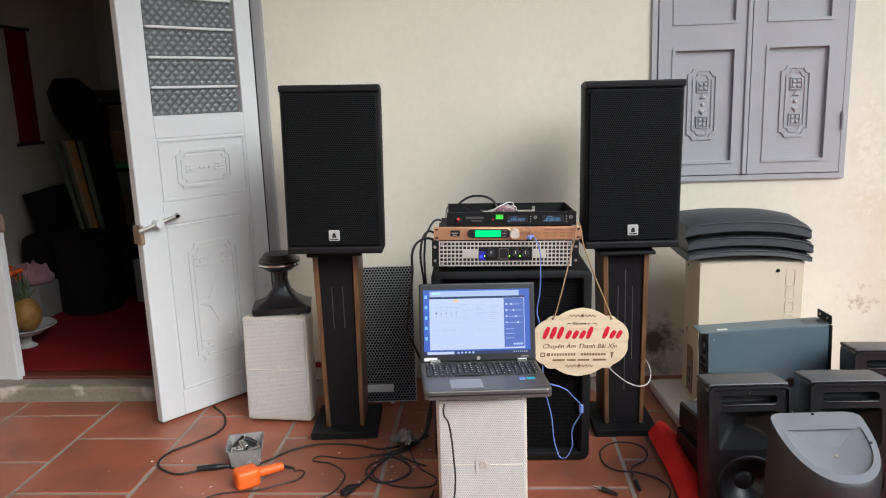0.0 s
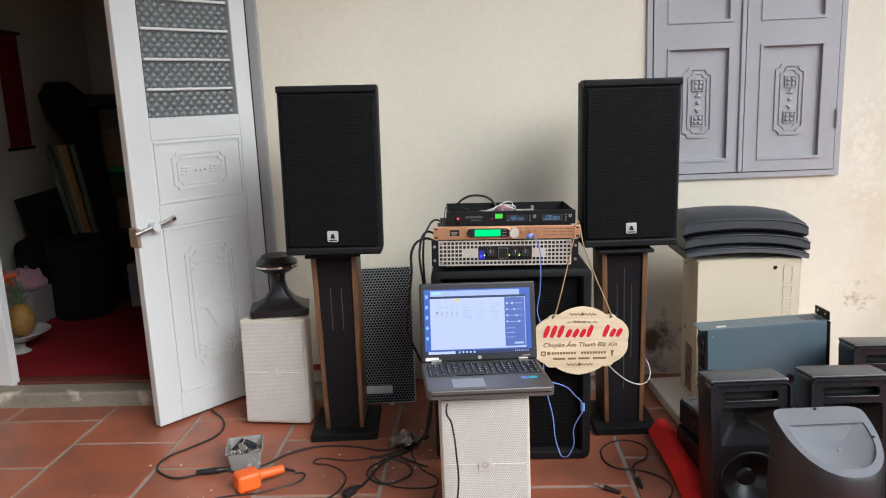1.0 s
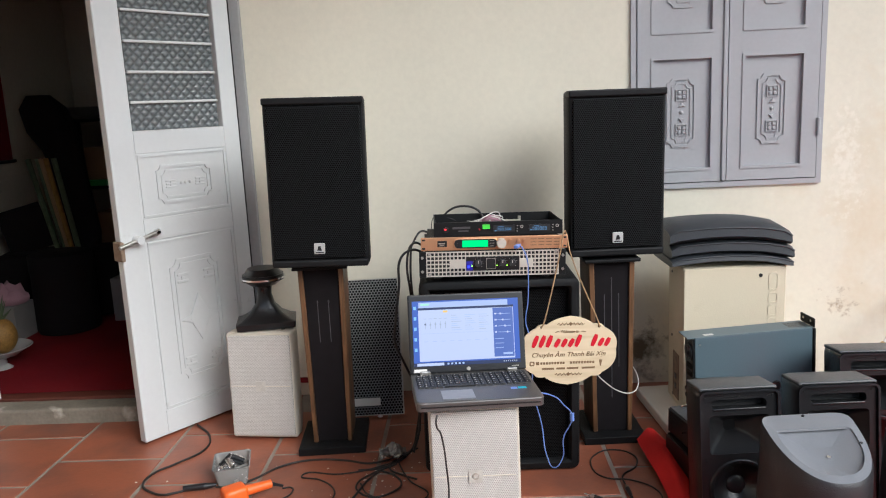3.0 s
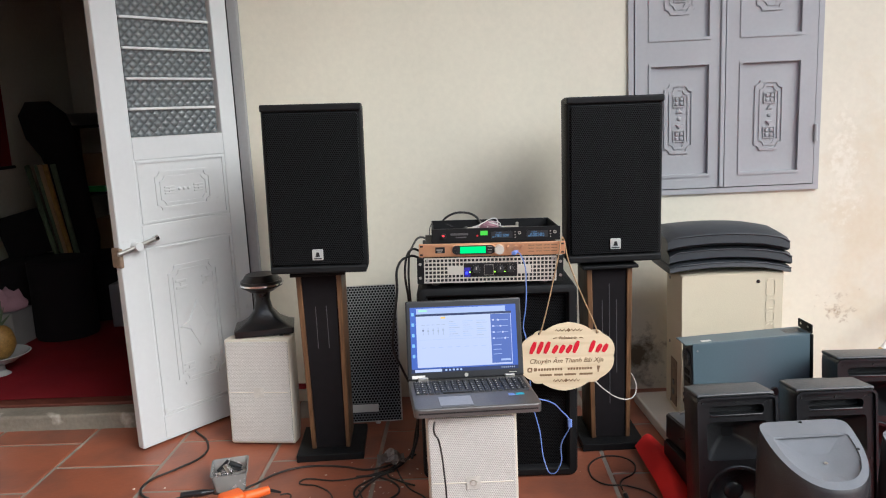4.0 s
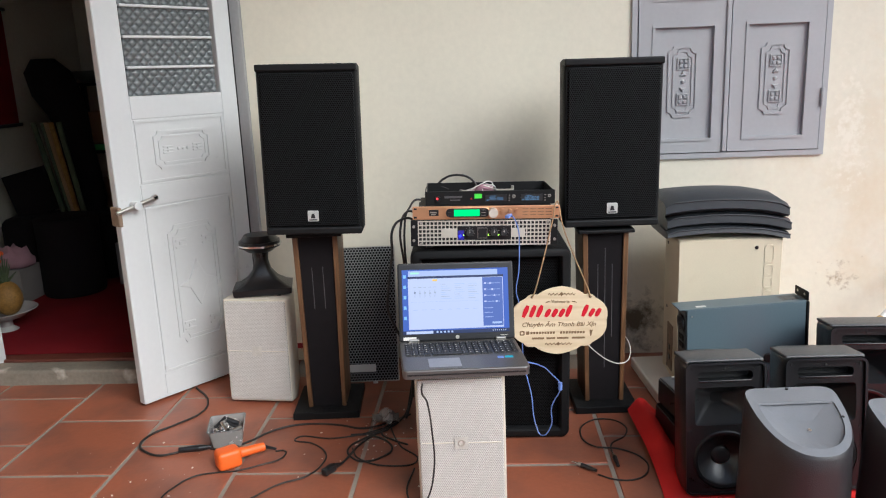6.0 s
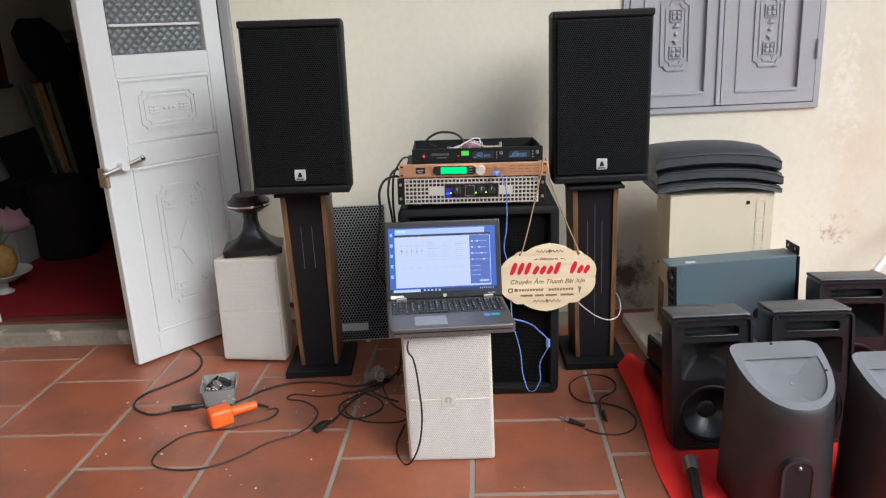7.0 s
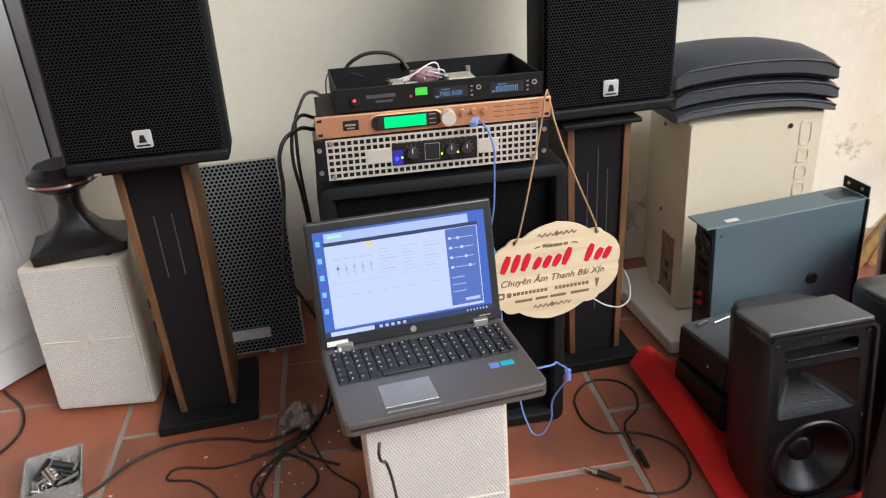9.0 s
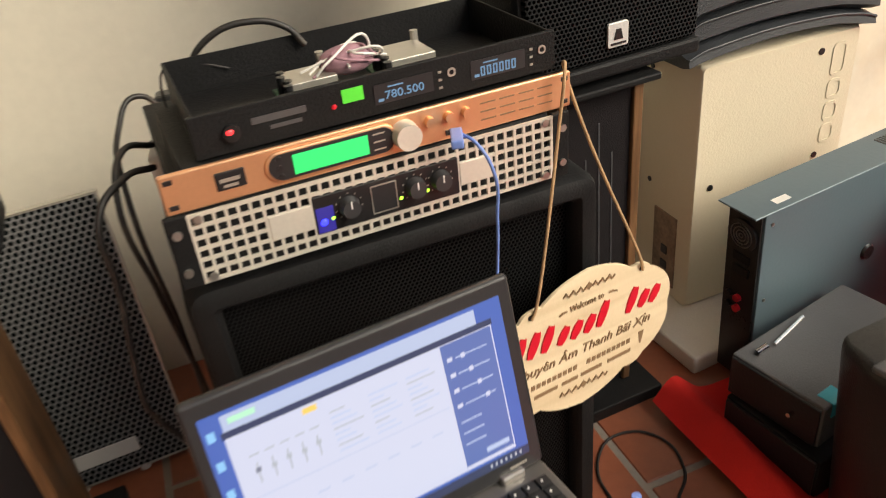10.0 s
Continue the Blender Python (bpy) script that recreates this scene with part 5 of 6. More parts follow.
def shell_back(x, y, rz):
    """Seen from its rounded back: local back flat at y = 0, round side to -y."""
    s = thing("monitor_speaker", "charcoal plastic loudspeaker shell with scooped top, turned backwards", "loudspeaker", x, y, 0.008, rz, group="moulded plastic speakers")

    def dee(w, d, back, n=28, k=0.16):
        r = k * w
        q = [(r * math.sin(math.pi * j / 8), r * (1 - math.cos(math.pi * j / 8))) for j in range(5)]
        pts = [(w / 2 - r + dx, back - dy) for dx, dy in q]
        for k in range(n + 1):
            t = math.pi * k / n
            pts.append((w / 2 * math.copysign(abs(math.cos(t)) ** 0.85, math.cos(t)), back - r - 0.003 - (d - r - 0.003) * math.sin(t) ** 0.9))
        return pts + [(-w / 2 + r - dx, back - dy) for dx, dy in reversed(q)]

    def lid(yy):
        return 0.398 + 0.36 * min(0.0, yy + 0.02)
    rings = [[(a, c, 0.0) for a, c in dee(0.262, 0.235, 0.0)]]
    for f in (0.02, 0.3, 0.6, 0.85, 0.97):
        w = 0.272 - 0.030 * f
        dd = 0.243 - 0.004 * f
        rings.append([(a, c, f * lid(c)) for a, c in dee(w, dd, 0.0)])
    rings.append([(a * 0.985, c * 0.985, lid(c)) for a, c in dee(0.240, 0.237, 0.0)])
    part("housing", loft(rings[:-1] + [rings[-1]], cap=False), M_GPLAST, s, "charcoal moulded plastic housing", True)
    inner = dee(0.196, 0.150, -0.062, k=0.05)
    lo = []
    for a, c in inner:
        dep = 0.003 + 0.044 * max(0.0, (c + 0.212) / 0.15) * max(0.0, 1 - (a / 0.09) ** 2)
        lo.append((a * 0.98, c + (0.010 if c > -0.064 else 0.0), lid(c) - dep))
    b = loft([rings[-1], [(a, c, lid(c) + 0.001) for a, c in inner], [(a * 0.985, c - 0.001, lid(c) - 0.004) for a, c in inner], lo, [(p[0] * 0.4, -0.12 + (p[1] + 0.12) * 0.4, lid(-0.12 + (p[1] + 0.12) * 0.4) - 0.026) for p in lo]], cap=False)
    n = len(inner)
    bm2 = b
    bm2.verts.ensure_lookup_table()
    bm2.faces.new([bm2.verts[i] for i in range(len(bm2.verts) - n, len(bm2.verts))])
    bmesh.ops.recalc_face_normals(bm2, faces=bm2.faces[:])
    # the top carries its sky light in the paler material
    t = part("scooped_top", bm2, M_TOPLIT, s, "sloping top with a scooped hand grip", True)
    part("flat_front", box(-0.080, 0.080, -0.004, 0.005, 0.004, 0.385, 0.004), M_BPLAST, s)
    part("insert", rod((0.01, -0.125, 0.329), (0.01, -0.127, 0.3375), 0.006, 0.005), M_CHROME, t, "brass threaded insert", True)
    for px, py in ((0.0, -0.010), (0.098, -0.115)):
        part("screw", rod((px, py, lid(py) - 0.002), (px, py, lid(py) + 0.002), 0.004, sides=8), M_GAP, t)
    # oval recess low on the rounded back: its shade is a proud black plate
    m = pose(-0.016, -0.2455, 0.128, 2, 0, -3)
    b = frame_ring(rrect(-0.040, 0.040, -0.068, 0.068, 0.036, 6), rrect(-0.033, 0.033, -0.061, 0.061, 0.030, 6), -0.007, 0.02)
    b.transform(m)
    r = part("recess_rim", b, M_GPLAST, s, "", True)
    b = prism(rrect(-0.034, 0.034, -0.062, 0.062, 0.030, 6), -0.005, 0.01)
    b.transform(m)
    part("recess", b, M_RECSHADE, s, "black oval plate painted as the shade of a recess")
    b = ball((0.0, -0.0065, 0.045), 0.006, 0.006, 0.006, seg=8)
    b.transform(m)
    part("recess_screw", b, M_STEEL, r)
    return s


shell_back(0.880, 2.105, 3.0)
shell_back(1.162, 2.030, 2.0)

# red carpet with a rolled, lifted edge
b = bmesh.new()
bmesh.ops.create_grid(b, x_segments=90, y_segments=80, size=0.5)
for v in b.verts:
    x, y = (v.co.x + 0.5), (v.co.y + 0.5)
    X, Y = 0.605 + 1.9 * x ** 1.6, 1.15 + 1.64 * y
    e = 0.018 * noise.noise((0.0, Y * 3, 0.0)) + 0.01 * (Y - 1.8)
    lift = max(0.0, min(1.0, (Y - 2.25) / 0.35))
    hump = 0.066 * lift * math.exp(-((X - 0.652) / 0.046) ** 2) * (1 + 0.3 * noise.noise((X * 9, Y * 9, 1)))
    flat = 0.004 + 0.004 * max(0, noise.noise((X * 6, Y * 6, 3)))
    if X > 0.69:
        flat = 0.006
    v.co = Vector((X + e * (1 - x) - 0.012 * lift * (1 - x), Y, flat + hump))
tagged(part("red_carpet", b, M_RED, None, "", True), "bright red felt carpet with a lifted rolled edge", "carpet")

# microphone
m = thing("microphone", "black handheld microphone with an orange end on red carpet", "microphone", 0.692, 2.131, 0.030, 0.0)
d = Vector((-0.035, -0.245, 0.0))
part("head", rod((0, 0, 0), d * 0.22, 0.024, 0.019), M_STEEL, m, "grey mesh head", True)
part("body", rod(d * 0.22, d * 0.93, 0.017, 0.013), M_BPLAST, m, "", True)
part("end_cap", rod(d * 0.93, d * 1.0, 0.0145, 0.0145), M_ORANGE, m, "orange end cap", True)

# broom against the wall
m = thing("broom", "straw hand broom with a white handle behind the speakers", "broom", 1.60, 3.18, 0.0, 0.0)
b = None
random.seed(9)
for i in range(140):
    u, v = random.uniform(-1, 1), random.uniform(-1, 1)
    b = rod((-0.035 + 0.060 * u, 0.03 * v, 0.004 + random.uniform(0, 0.03)), (0.042 + 0.026 * u, 0.016 * v, 0.17), 0.0022, 0.0015, 4, b)
part("bristles", b, M_STRAW, m, "pale straw bristles")
part("binding", rod((0.038, 0, 0.155), (0.105, 0.03, 0.215), 0.027, 0.016), M_STRAW, m, "tied straw binding", True)
part("handle", rod((0.105, 0.03, 0.215), (0.42, 0.22, 0.47), 0.013, 0.011), M_WHITEP, m, "white handle", True)


# ---- tools and cables on the floor ----
t = thing("parts_tub", "cloudy clear plastic tub full of metal connectors", "plastic tub", -0.850, 2.640, 0.002, 14.0)
rings = [[(a, c, z) for a, c in rrect(-w, w, -d, d, 0.012)] for z, w, d in ((0.0, 0.050, 0.058), (0.066, 0.060, 0.070), (0.069, 0.064, 0.074), (0.069, 0.060, 0.070), (0.064, 0.0585, 0.0685), (0.004, 0.048, 0.056))]
part("tub", loft(rings), M_CLEAR, t, "", True)
random.seed(12)
for i in range(26):
    a, c = random.uniform(-0.038, 0.038), random.uniform(-0.045, 0.045)
    z = 0.012 + 0.0022 * i
    dv = Vector((random.uniform(-1, 1), random.uniform(-1, 1), random.uniform(-0.4, 0.5))).normalized() * random.uniform(0.016, 0.030)
    part("connector", rod(Vector((a, c, z)) - dv, Vector((a, c, z)) + dv, random.choice((0.006, 0.008, 0.010)), sides=10), random.choice((M_CHROME, M_BPLAST, M_STEEL)), t, "", True)

o = thing("hand_tool", "orange plastic hand tool with a boxy head and cord", "tool", -0.787, 2.456, 0.002, 36.0)
part("head", box(-0.042, 0.038, -0.033, 0.033, 0.0, 0.064, 0.014, 4), M_ORANGE, o, "", True)
part("handle", rod((0.030, 0.0, 0.036), (0.124, 0.0, 0.032), 0.0175, 0.0145), M_ORANGE, o, "", True)
part("cord_sleeve", rod((0.124, 0.0, 0.032), (0.165, 0.0, 0.010), 0.007, 0.004), M_BPLAST, o, "", True)

def floor_cable(pts, r, label):
    return cable("cable", [(x, y, r * 0.72) for x, y in pts], r * 0.70, M_CABLE, label, group="cables on the floor")


floor_cable([(-1.143, 3.113), (-1.053, 2.994), (-1.033, 2.875), (-1.099, 2.766), (-1.159, 2.687), (-1.163, 2.609), (-1.111, 2.551), (-1.056, 2.53), (-1.024, 2.54), (-0.994, 2.554)], 0.006, "thick black power cable looped on the tiles")
pg = thing("cable_plug", "black inline plug on the tiled floor", "plug", -0.964, 2.56, 0.012, 12.0)
part("body", rod((-0.035, 0, 0), (0.035, 0, 0), 0.010, 0.012), M_BPLAST, pg, "", True)
part("grip", rod((0.035, 0, 0), (0.075, 0, 0), 0.012, 0.006), M_BPLAST, pg, "", True)
floor_cable([(-0.893, 2.575), (-0.843, 2.569), (-0.767, 2.631), (-0.708, 2.705), (-0.633, 2.749), (-0.548, 2.758), (-0.46, 2.743), (-0.369, 2.716), (-0.239, 2.794)], 0.0055, "thick black power cable running to the subwoofer")
floor_cable([(-0.656, 2.553), (-0.626, 2.556), (-0.616, 2.524), (-0.631, 2.491), (-0.682, 2.459), (-0.749, 2.423), (-0.822, 2.41), (-0.882, 2.39), (-0.924, 2.324), (-0.94, 2.248), (-0.92, 2.207), (-0.868, 2.183), (-0.795, 2.177), (-0.731, 2.196), (-0.659, 2.25), (-0.589, 2.332), (-0.508, 2.383), (-0.47, 2.476), (-0.477, 2.536), (-0.537, 2.605), (-0.607, 2.641), (-0.472, 2.642), (-0.372, 2.671), (-0.259, 2.745)], 0.0042, "thin black cord of the orange tool in wide loops")
floor_cable([(-0.421, 2.435), (-0.408, 2.459), (-0.395, 2.494), (-0.369, 2.584), (-0.329, 2.659), (-0.274, 2.724), (-0.235, 2.806)], 0.0055, "black power cable ending in a socket")
pg = thing("cable_socket", "black appliance plug at the end of a power cable", "plug", -0.437, 2.407, 0.013, 58.0)
part("body", box(-0.028, 0.022, -0.013, 0.013, -0.011, 0.011, 0.005), M_BPLAST, pg, "", True)
part("grip", rod((0.022, 0, 0), (0.045, 0, -0.004), 0.010, 0.006), M_BPLAST, pg, "", True)
floor_cable([(-0.329, 2.659), (-0.27, 2.609), (-0.249, 2.55), (-0.269, 2.509), (-0.332, 2.472), (-0.382, 2.503), (-0.402, 2.564), (-0.357, 2.637), (-0.279, 2.703)], 0.0052, "coiled black cable beside the subwoofer")
floor_cable([(-0.294, 2.846), (-0.266, 2.701), (-0.222, 2.58), (-0.157, 2.467), (-0.231, 2.441), (-0.354, 2.493), (-0.389, 2.568)], 0.004, "thin black cable beside the subwoofer")
floor_cable([(-0.219, 2.901), (-0.239, 2.786), (-0.289, 2.703), (-0.339, 2.672), (-0.41, 2.663)], 0.006, "black cable leading behind the subwoofer")
floor_cable([(-0.209, 2.828), (-0.279, 2.745), (-0.299, 2.672), (-0.248, 2.619), (-0.198, 2.587)], 0.005, "black cable leading behind the subwoofer")
floor_cable([(0.499, 2.484), (0.503, 2.57), (0.562, 2.635), (0.568, 2.722), (0.505, 2.765), (0.44, 2.734), (0.409, 2.649), (0.437, 2.563), (0.526, 2.535), (0.588, 2.472), (0.591, 2.398), (0.545, 2.342), (0.475, 2.341), (0.428, 2.373)], 0.004, "thin dark microphone cable coiled on the tiles")
for x, y, rz in ((0.497, 2.468, 92), (0.383, 2.421, 140)):
    j = thing("jack_plug", "black jack plug with a metal tip on the tiles", "plug", x, y, 0.009, rz)
    part("sleeve", rod((-0.055, 0, 0), (0.0, 0, 0), 0.005, 0.008), M_BPLAST, j, "", True)
    part("collar", rod((0.0, 0, 0), (0.012, 0, 0), 0.008, 0.008), M_RUST if rz == 92 else M_STEEL, j, "", True)
    part("tip", rod((0.012, 0, 0), (0.038, 0, 0), 0.0032, 0.0025), M_CHROME, j, "", True)
cable("usb_cable", [(0.178, 2.596, 0.803), (0.186, 2.575, 0.798), (0.198, 2.560, 0.765), (0.201, 2.568, 0.70), (0.198, 2.575, 0.62), (0.189, 2.575, 0.55), (0.196, 2.572, 0.52), (0.205, 2.575, 0.45), (0.21, 2.575, 0.30), (0.232, 2.56, 0.20), (0.245, 2.52, 0.10), (0.262, 2.50, 0.075), (0.29, 2.49, 0.11), (0.292, 2.47, 0.19), (0.318, 2.44, 0.275), (0.285, 2.40, 0.335), (0.24, 2.30, 0.405), (0.205, 2.262, 0.430)], 0.0020, M_BLUE, "blue data cable from the processor down to the laptop")
u = thing("usb_plug", "blue plug of a data cable in the processor", "plug", 0.176, 2.606, 0.803, -20.0)
part("body", box(-0.007, 0.007, -0.038, 0.0, -0.005, 0.005, 0.002), M_BLUE, u)
u = thing("cable_ferrite", "pale blue cable clip on a data cable", "cable clip", 0.317, 2.440, 0.275, 0.0)
part("body", rod((0, 0, -0.012), (0.0, 0, 0.012), 0.007), M_BLUE, u, "", True)
cable("white_cable", [(0.42, 2.66, 0.35), (0.478, 2.74, 0.270), (0.53, 2.77, 0.225), (0.575, 2.795, 0.206), (0.612, 2.84, 0.210), (0.622, 2.94, 0.245), (0.58, 3.06, 0.25)], 0.0021, M_WPLATE, "thin white cable looped behind the sign")
cable("charger_cable", [(-0.093, 2.128, 0.428), (-0.096, 2.118, 0.41), (-0.085, 2.150, 0.36), (-0.075, 2.158, 0.26), (-0.074, 2.160, 0.15), (-0.095, 2.155, 0.06), (-0.13, 2.18, 0.006), (-0.17, 2.27, 0.005), (-0.16, 2.42, 0.005)], 0.0028, M_CABLE, "black laptop lead hanging over the cream loudspeaker")
cable("power_cable", [(-0.155, 2.86, 0.745), (-0.19, 2.80, 0.765), (-0.225, 2.76, 0.745), (-0.236, 2.75, 0.646), (-0.258, 2.75, 0.50), (-0.262, 2.76, 0.44), (-0.235, 2.77, 0.36), (-0.20, 2.78, 0.26), (-0.195, 2.80, 0.10), (-0.22, 2.78, 0.01)], 0.0045, M_CABLE, "black power cable hanging beside the subwoofer")
cable("power_cable", [(-0.15, 2.90, 0.76), (-0.185, 2.85, 0.78), (-0.205, 2.80, 0.74), (-0.20, 2.80, 0.60), (-0.19, 2.82, 0.42), (-0.188, 2.84, 0.20), (-0.22, 2.85, 0.01)], 0.0042, M_CABLE, "black power cable hanging beside the subwoofer")
cable("power_cable", [(-0.12, 2.96, 0.75), (-0.15, 2.99, 0.80), (-0.19, 2.95, 0.77), (-0.20, 2.88, 0.72), (-0.195, 2.85, 0.50), (-0.20, 2.88, 0.05)], 0.004, M_CABLE, "black power cable hanging beside the subwoofer")
cable("aerial_cable", [(-0.08, 2.90, 0.72), (-0.075, 2.845, 0.865), (-0.045, 2.838, 0.898), (0.007, 2.835, 0.908), (0.050, 2.830, 0.893), (0.068, 2.826, 0.868)], 0.0042, M_CABLE, "black cable arching out of the open receiver")
cable("thin_wire", [(-0.10, 2.86, 0.75), (-0.115, 2.84, 0.85), (-0.10, 2.83, 0.878), (-0.06, 2.828, 0.872), (-0.03, 2.826, 0.86)], 0.0015, M_CABLE, "thin dark wire behind the receiver")

# crumbs of plaster and paper on the tiles
random.seed(21)
b = None
for i in range(110):
    if i < 45:
        x, y = random.gauss(-0.30, 0.09), random.gauss(2.66, 0.10)
    elif i < 75:
        x, y = random.gauss(-0.85, 0.22), random.gauss(2.45, 0.14)
    else:
        x, y = random.uniform(-1.4, 0.55), random.uniform(1.7, 2.7)
    r = random.choice((0.001, 0.0013, 0.0018, 0.0026, 0.004)) * (1.0 if i % 9 else 1.5)
    b = box(-r, r, -r * 0.6, r * 0.6, 0.0003, 0.0006 + r * 0.35, 0, 1, b, pose(x, y, 0, 0, 0, random.uniform(0, 180)))
tagged(part("floor_crumbs", b, M_FOAM, None), "pale crumbs of plaster scattered on the tiles", "crumbs", "", "stuff")
sc = thing("plastic_scrap", "crumpled clear plastic scrap on the floor", "plastic scrap", -0.294, 2.766, 0.0, 10)
b = bmesh.new()
bmesh.ops.create_grid(b, x_segments=8, y_segments=8, size=0.05)
for v in b.verts:
    v.co.z = 0.022 + 0.028 * noise.noise(v.co * 30)
    v.co.z = max(0.001, v.co.z)
part("sheet", b, M_CLEAR, sc)


# ---- inside the dark room ----
bn = thing("wall_banner", "narrow dark red cloth banner on the room wall", "banner", -2.94, 4.97, 0, 0)
part("cloth", box(-0.002, 0.004, -0.11, 0.11, 1.045, 1.76, 0.001, 1), M_DRED, bn)
part("roller", rod((0.004, -0.135, 1.765), (0.004, 0.135, 1.765), 0.011), M_BPLAST, bn)
part("roller", rod((0.004, -0.135, 1.04), (0.004, 0.135, 1.04), 0.011), M_BPLAST, bn)
rk = thing("shelf_rack", "black metal shelf rack with boxes in the dark room", "shelf", -2.45, 5.55, 0.08, 0)
for a, c in ((-0.36, -0.18), (0.36, -0.18), (-0.36, 0.18), (0.36, 0.18)):
    part("post", box(a - 0.015, a + 0.015, c - 0.015, c + 0.015, 0.0, 1.21), M_CAB, rk)
for z in (0.24, 0.73, 1.19):
    part("shelf_board", box(-0.375, 0.375, -0.195, 0.195, z, z + 0.02), M_CAB, rk)
for nm, lab, x, y, z, ww, dd, hh, mm in (("carton", "brown cardboard carton on the dark shelf", -2.53, 5.50, 0.872, 0.30, 0.24, 0.22, M_BOARD), ("flat_box", "green printed flat box on the dark shelf", -2.58, 5.46, 0.831, 0.22, 0.22, 0.04, M_GREENBOX), ("flat_box", "purple printed flat box on the dark shelf", -2.35, 5.46, 0.831, 0.20, 0.22, 0.04, M_PURPLE), ("carton", "brown cardboard carton low on the dark shelf", -2.42, 5.52, 0.34, 0.34, 0.24, 0.30, M_BOARD), ("white_box", "white box standing on the red carpet", -2.02, 4.60, 0.082, 0.22, 0.14, 0.26, M_ROOMBOX), ("white_box", "white low box by the wall", -2.60, 4.25, 0.082, 0.20, 0.2, 0.20, M_ROOMBOX)):
    o = thing(nm, lab, "box", x, y, z, 0)
    part("body", box(-ww / 2, ww / 2, -dd / 2, dd / 2, 0, hh, 0.004), mm, o)
    part("flap_edge", box(-ww / 2 + 0.01, ww / 2 - 0.01, -0.003, 0.003, hh, hh + 0.002), mm, o)
bw = thing("metal_bowl", "dull metal bowl on top of the shelf", "bowl", -2.60, 5.48, 1.291, 0)
part("bowl", loft([[(r * math.cos(k * math.pi / 12), r * math.sin(k * math.pi / 12), z) for k in range(24)] for r, z in ((0.06, 0), (0.11, 0.03), (0.15, 0.08), (0.145, 0.08), (0.10, 0.035), (0.05, 0.01))]), M_STEEL, bw, "", True)
dr = thing("black_drum_case", "round black fabric drum case on the red carpet", "drum case", -2.345, 4.42, 0.081, 0)
part("body", loft([[(r * math.cos(k * math.pi / 16), r * math.sin(k * math.pi / 16), z) for k in range(32)] for r, z in ((0.165, 0.0), (0.172, 0.02), (0.17, 0.42), (0.15, 0.44))]), M_VELVET, dr, "", True)
part("lid", loft([[(r * math.cos(k * math.pi / 16), r * math.sin(k * math.pi / 16), z) for k in range(32)] for r, z in ((0.174, 0.36), (0.174, 0.45), (0.14, 0.46))]), M_VELVET, dr, "", True)
bp = thing("flat_screen", "black flat screen leaning on dark bags", "screen", -2.67, 4.72, 0.50, 12)
part("panel", box(-0.13, 0.13, -0.01, 0.01, 0.0, 0.28, 0.004, 2, None, pose(0, 0, 0, 0, -14, 0)), M_VELVET, bp)
part("support", box(-0.20, 0.55, -0.15, 0.18, -0.42, 0.0, 0.05, 3), M_VELVET, bp, "heap of black fabric bags")
bg = thing("tall_bag", "tall black bag standing among rolled green sheets", "bag", -2.55, 4.86, 0.081, 0)
part("bag_top", loft([[(0.0 + r * math.cos(k * math.pi / 10) + dx, r * 0.8 * math.sin(k * math.pi / 10), z) for k in range(20)] for r, z, dx in ((0.06, 0.0, 0.12), (0.10, 0.5, 0.14), (0.10, 0.85, 0.10), (0.12, 1.02, 0.07), (0.15, 1.14, 0.02), (0.14, 1.28, -0.02), (0.07, 1.36, -0.04))]), M_VELVET, bg, "", True)
for i, (mm, x0, x1) in enumerate(((M_LEAF, -0.02, 0.08), (M_SKIN, 0.03, 0.12), (M_LEAF, -0.08, 0.04), (M_LEAF, 0.08, 0.16), (M_BOARD, 0.00, 0.10))):
    part("rolled_sheet", rod((x0, -0.14, 0.98), (x1 + 0.05, -0.20, 0.30), 0.016, sides=8), mm, bg)
pc = thing("pink_cloth", "crumpled pink cloth on a white box", "cloth", -2.60, 4.25, 0.285, 0)
b = bmesh.new()
bmesh.ops.create_icosphere(b, subdivisions=3, radius=1)
for v in b.verts:
    v.co = Vector((v.co.x * 0.13, v.co.y * 0.10, max(0, (v.co.z + 0.4)) * 0.07 * (1 + 0.8 * noise.noise(v.co * 3))))
part("cloth", b, M_PINK, pc, "", True)
fd = thing("fruit_dish", "white footed dish with a pineapple and orange flowers", "fruit dish", -2.335, 3.72, 0.081, 0)
part("dish", loft([[(r * math.cos(k * math.pi / 16), r * math.sin(k * math.pi / 16), z) for k in range(32)] for r, z in ((0.055, 0.0), (0.03, 0.02), (0.03, 0.055), (0.10, 0.07), (0.155, 0.105), (0.15, 0.108), (0.09, 0.08), (0.02, 0.075))]), M_CERAM, fd, "white ceramic footed dish", True)
b = bmesh.new()
bmesh.ops.create_uvsphere(b, u_segments=20, v_segments=14, radius=1)
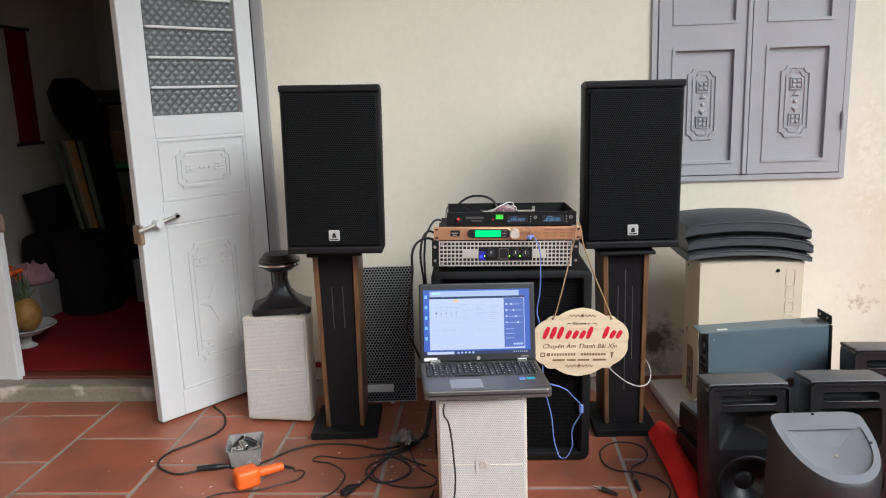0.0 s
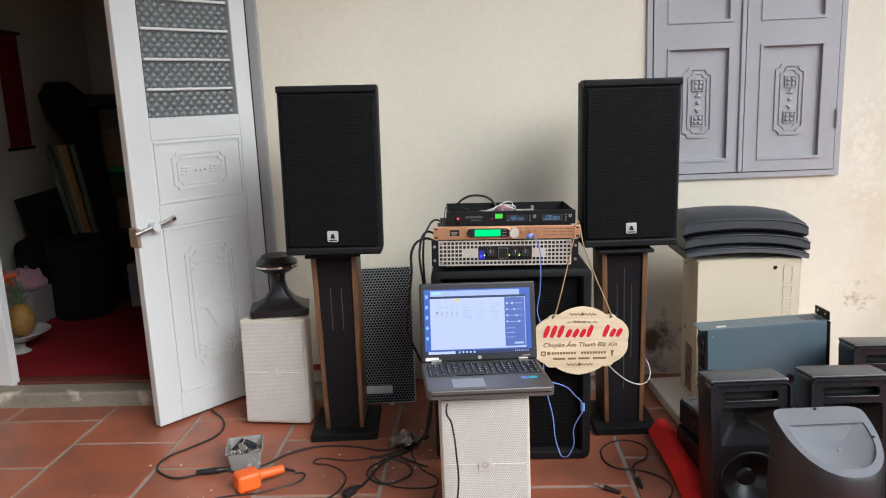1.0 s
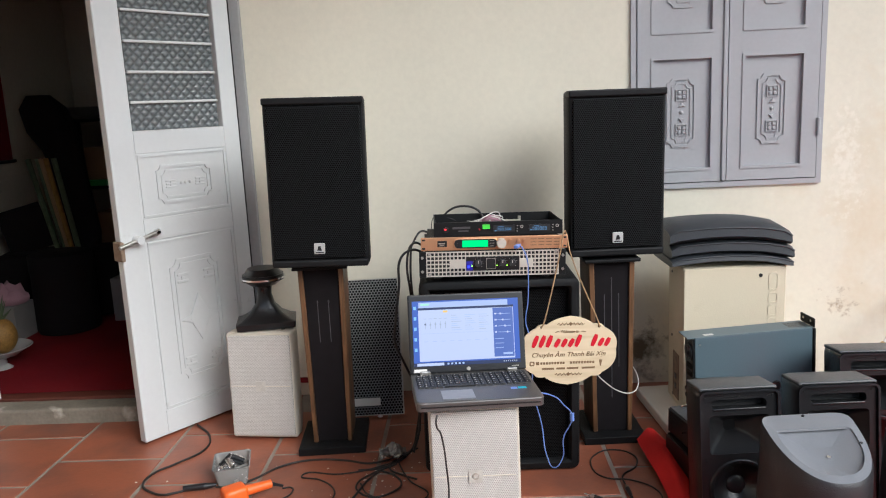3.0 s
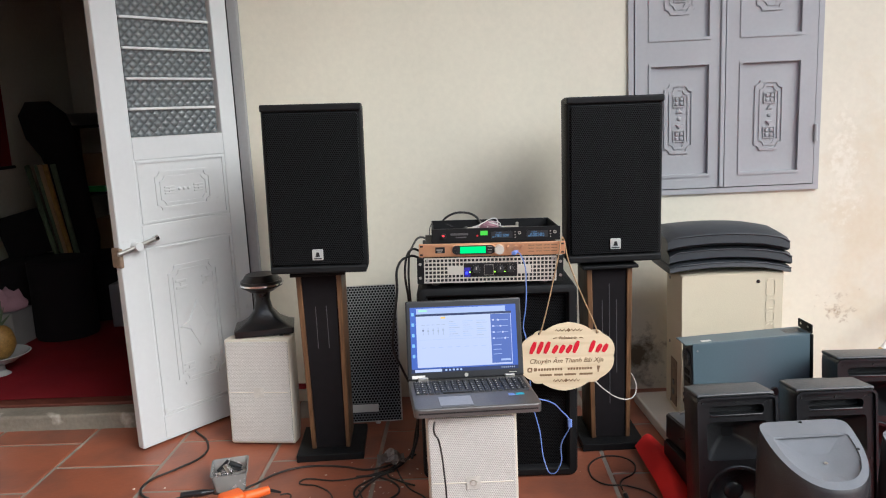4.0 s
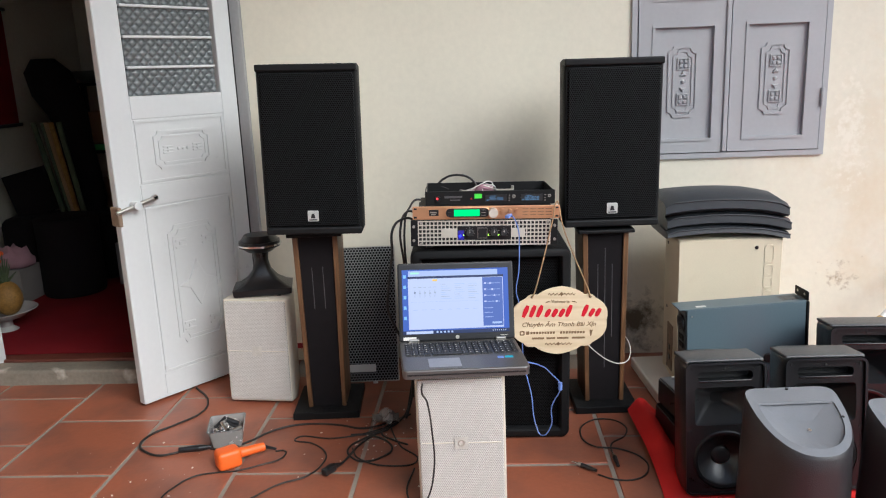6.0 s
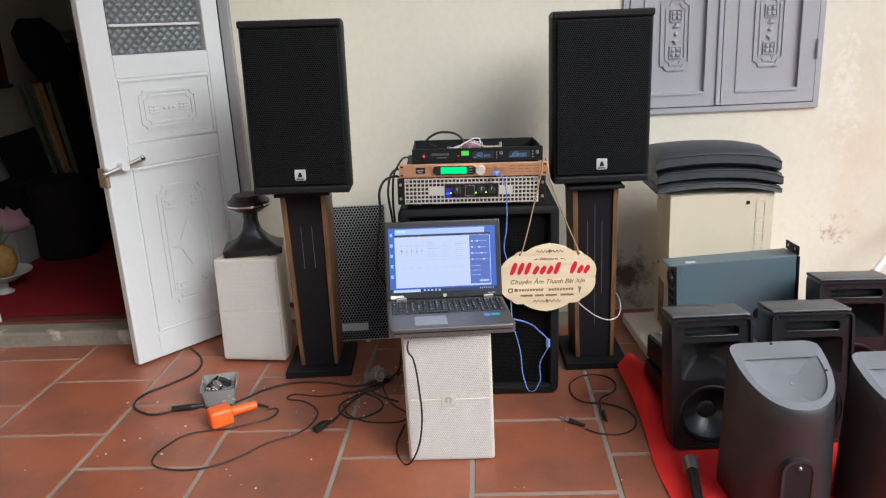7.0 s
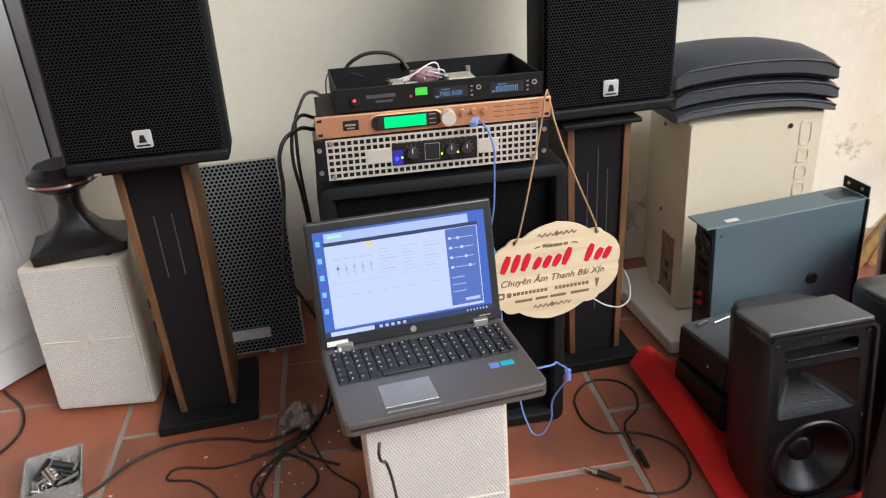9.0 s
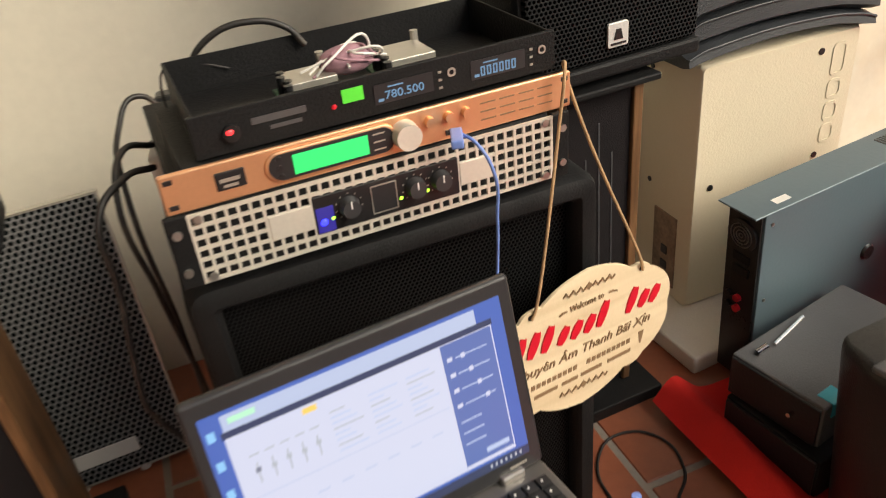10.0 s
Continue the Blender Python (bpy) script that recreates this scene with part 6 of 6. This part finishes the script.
for v in b.verts:
    k = 1 + 0.05 * math.sin(10 * math.atan2(v.co.y, v.co.x) + 9 * v.co.z) * math.cos(12 * v.co.z)
    v.co = Vector((0.03 + v.co.x * 0.068 * k, v.co.y * 0.068 * k, 0.165 + v.co.z * 0.088))
part("pineapple", b, M_SKIN, fd, "yellow brown pineapple", True)
b = None
random.seed(3)
for i in range(26):
    a = random.uniform(0, 6.28)
    t = random.uniform(0.2, 1)
    b = rod((0.03, 0, 0.24), (0.03 + 0.075 * t * math.cos(a), 0.075 * t * math.sin(a), 0.26 + 0.13 * (1.2 - t)), 0.010, 0.001, 4, b)
part("pineapple_crown", b, M_LEAF, fd, "grey green leaves")
b = None
for i in range(18):
    b = ball((random.uniform(-0.10, 0.0), random.uniform(-0.06, 0.06), random.uniform(0.34, 0.40)), 0.02, 0.02, 0.014, b, 8)
part("flowers", b, M_FLOWER, fd, "bunch of orange flowers", True)
b = rod((-0.05, 0, 0.09), (-0.05, 0, 0.35), 0.004)
b = rod((-0.06, 0.02, 0.09), (-0.07, 0.02, 0.35), 0.004, bm=b)
part("stems", b, M_LEAF, fd)

# ---- floor tiles, column by column in broken bond ----
PX, PY, GAP = 0.4125, 0.4115, 0.0135
tile = box(-(PX - GAP) / 2, (PX - GAP) / 2, -(PY - GAP) / 2, (PY - GAP) / 2, -0.012, 0.0, 0.0025, 1)
shared = part("tile", tile, M_TILE, floor)
shared.location = (-3.2, -1.0, 0)
joints = {-3: 2.622, -2: 3.038, -1: 2.408, 0: 2.198, 1: 2.408, 2: 2.232, 3: 2.443, 4: 2.225, 5: 2.414, 6: 2.199}
random.seed(5)
for c in range(-5, 9):
    x = -1.170 + (c + 0.5) * PX
    y0 = joints.get(c, 2.3 + 0.13 * (c % 3))
    k = -11
    while True:
        y = y0 + (k + 0.5) * PY
        k += 1
        if y > WY - 0.12:
            break
        if y < -1.1 or x > 2.85:
            continue
        o = new("tile", shared.data)
        o.parent = floor
        o.matrix_basis = pose(x, y, random.uniform(-0.0006, 0.0004), random.uniform(-0.06, 0.06), random.uniform(-0.06, 0.06), random.uniform(-0.25, 0.25))
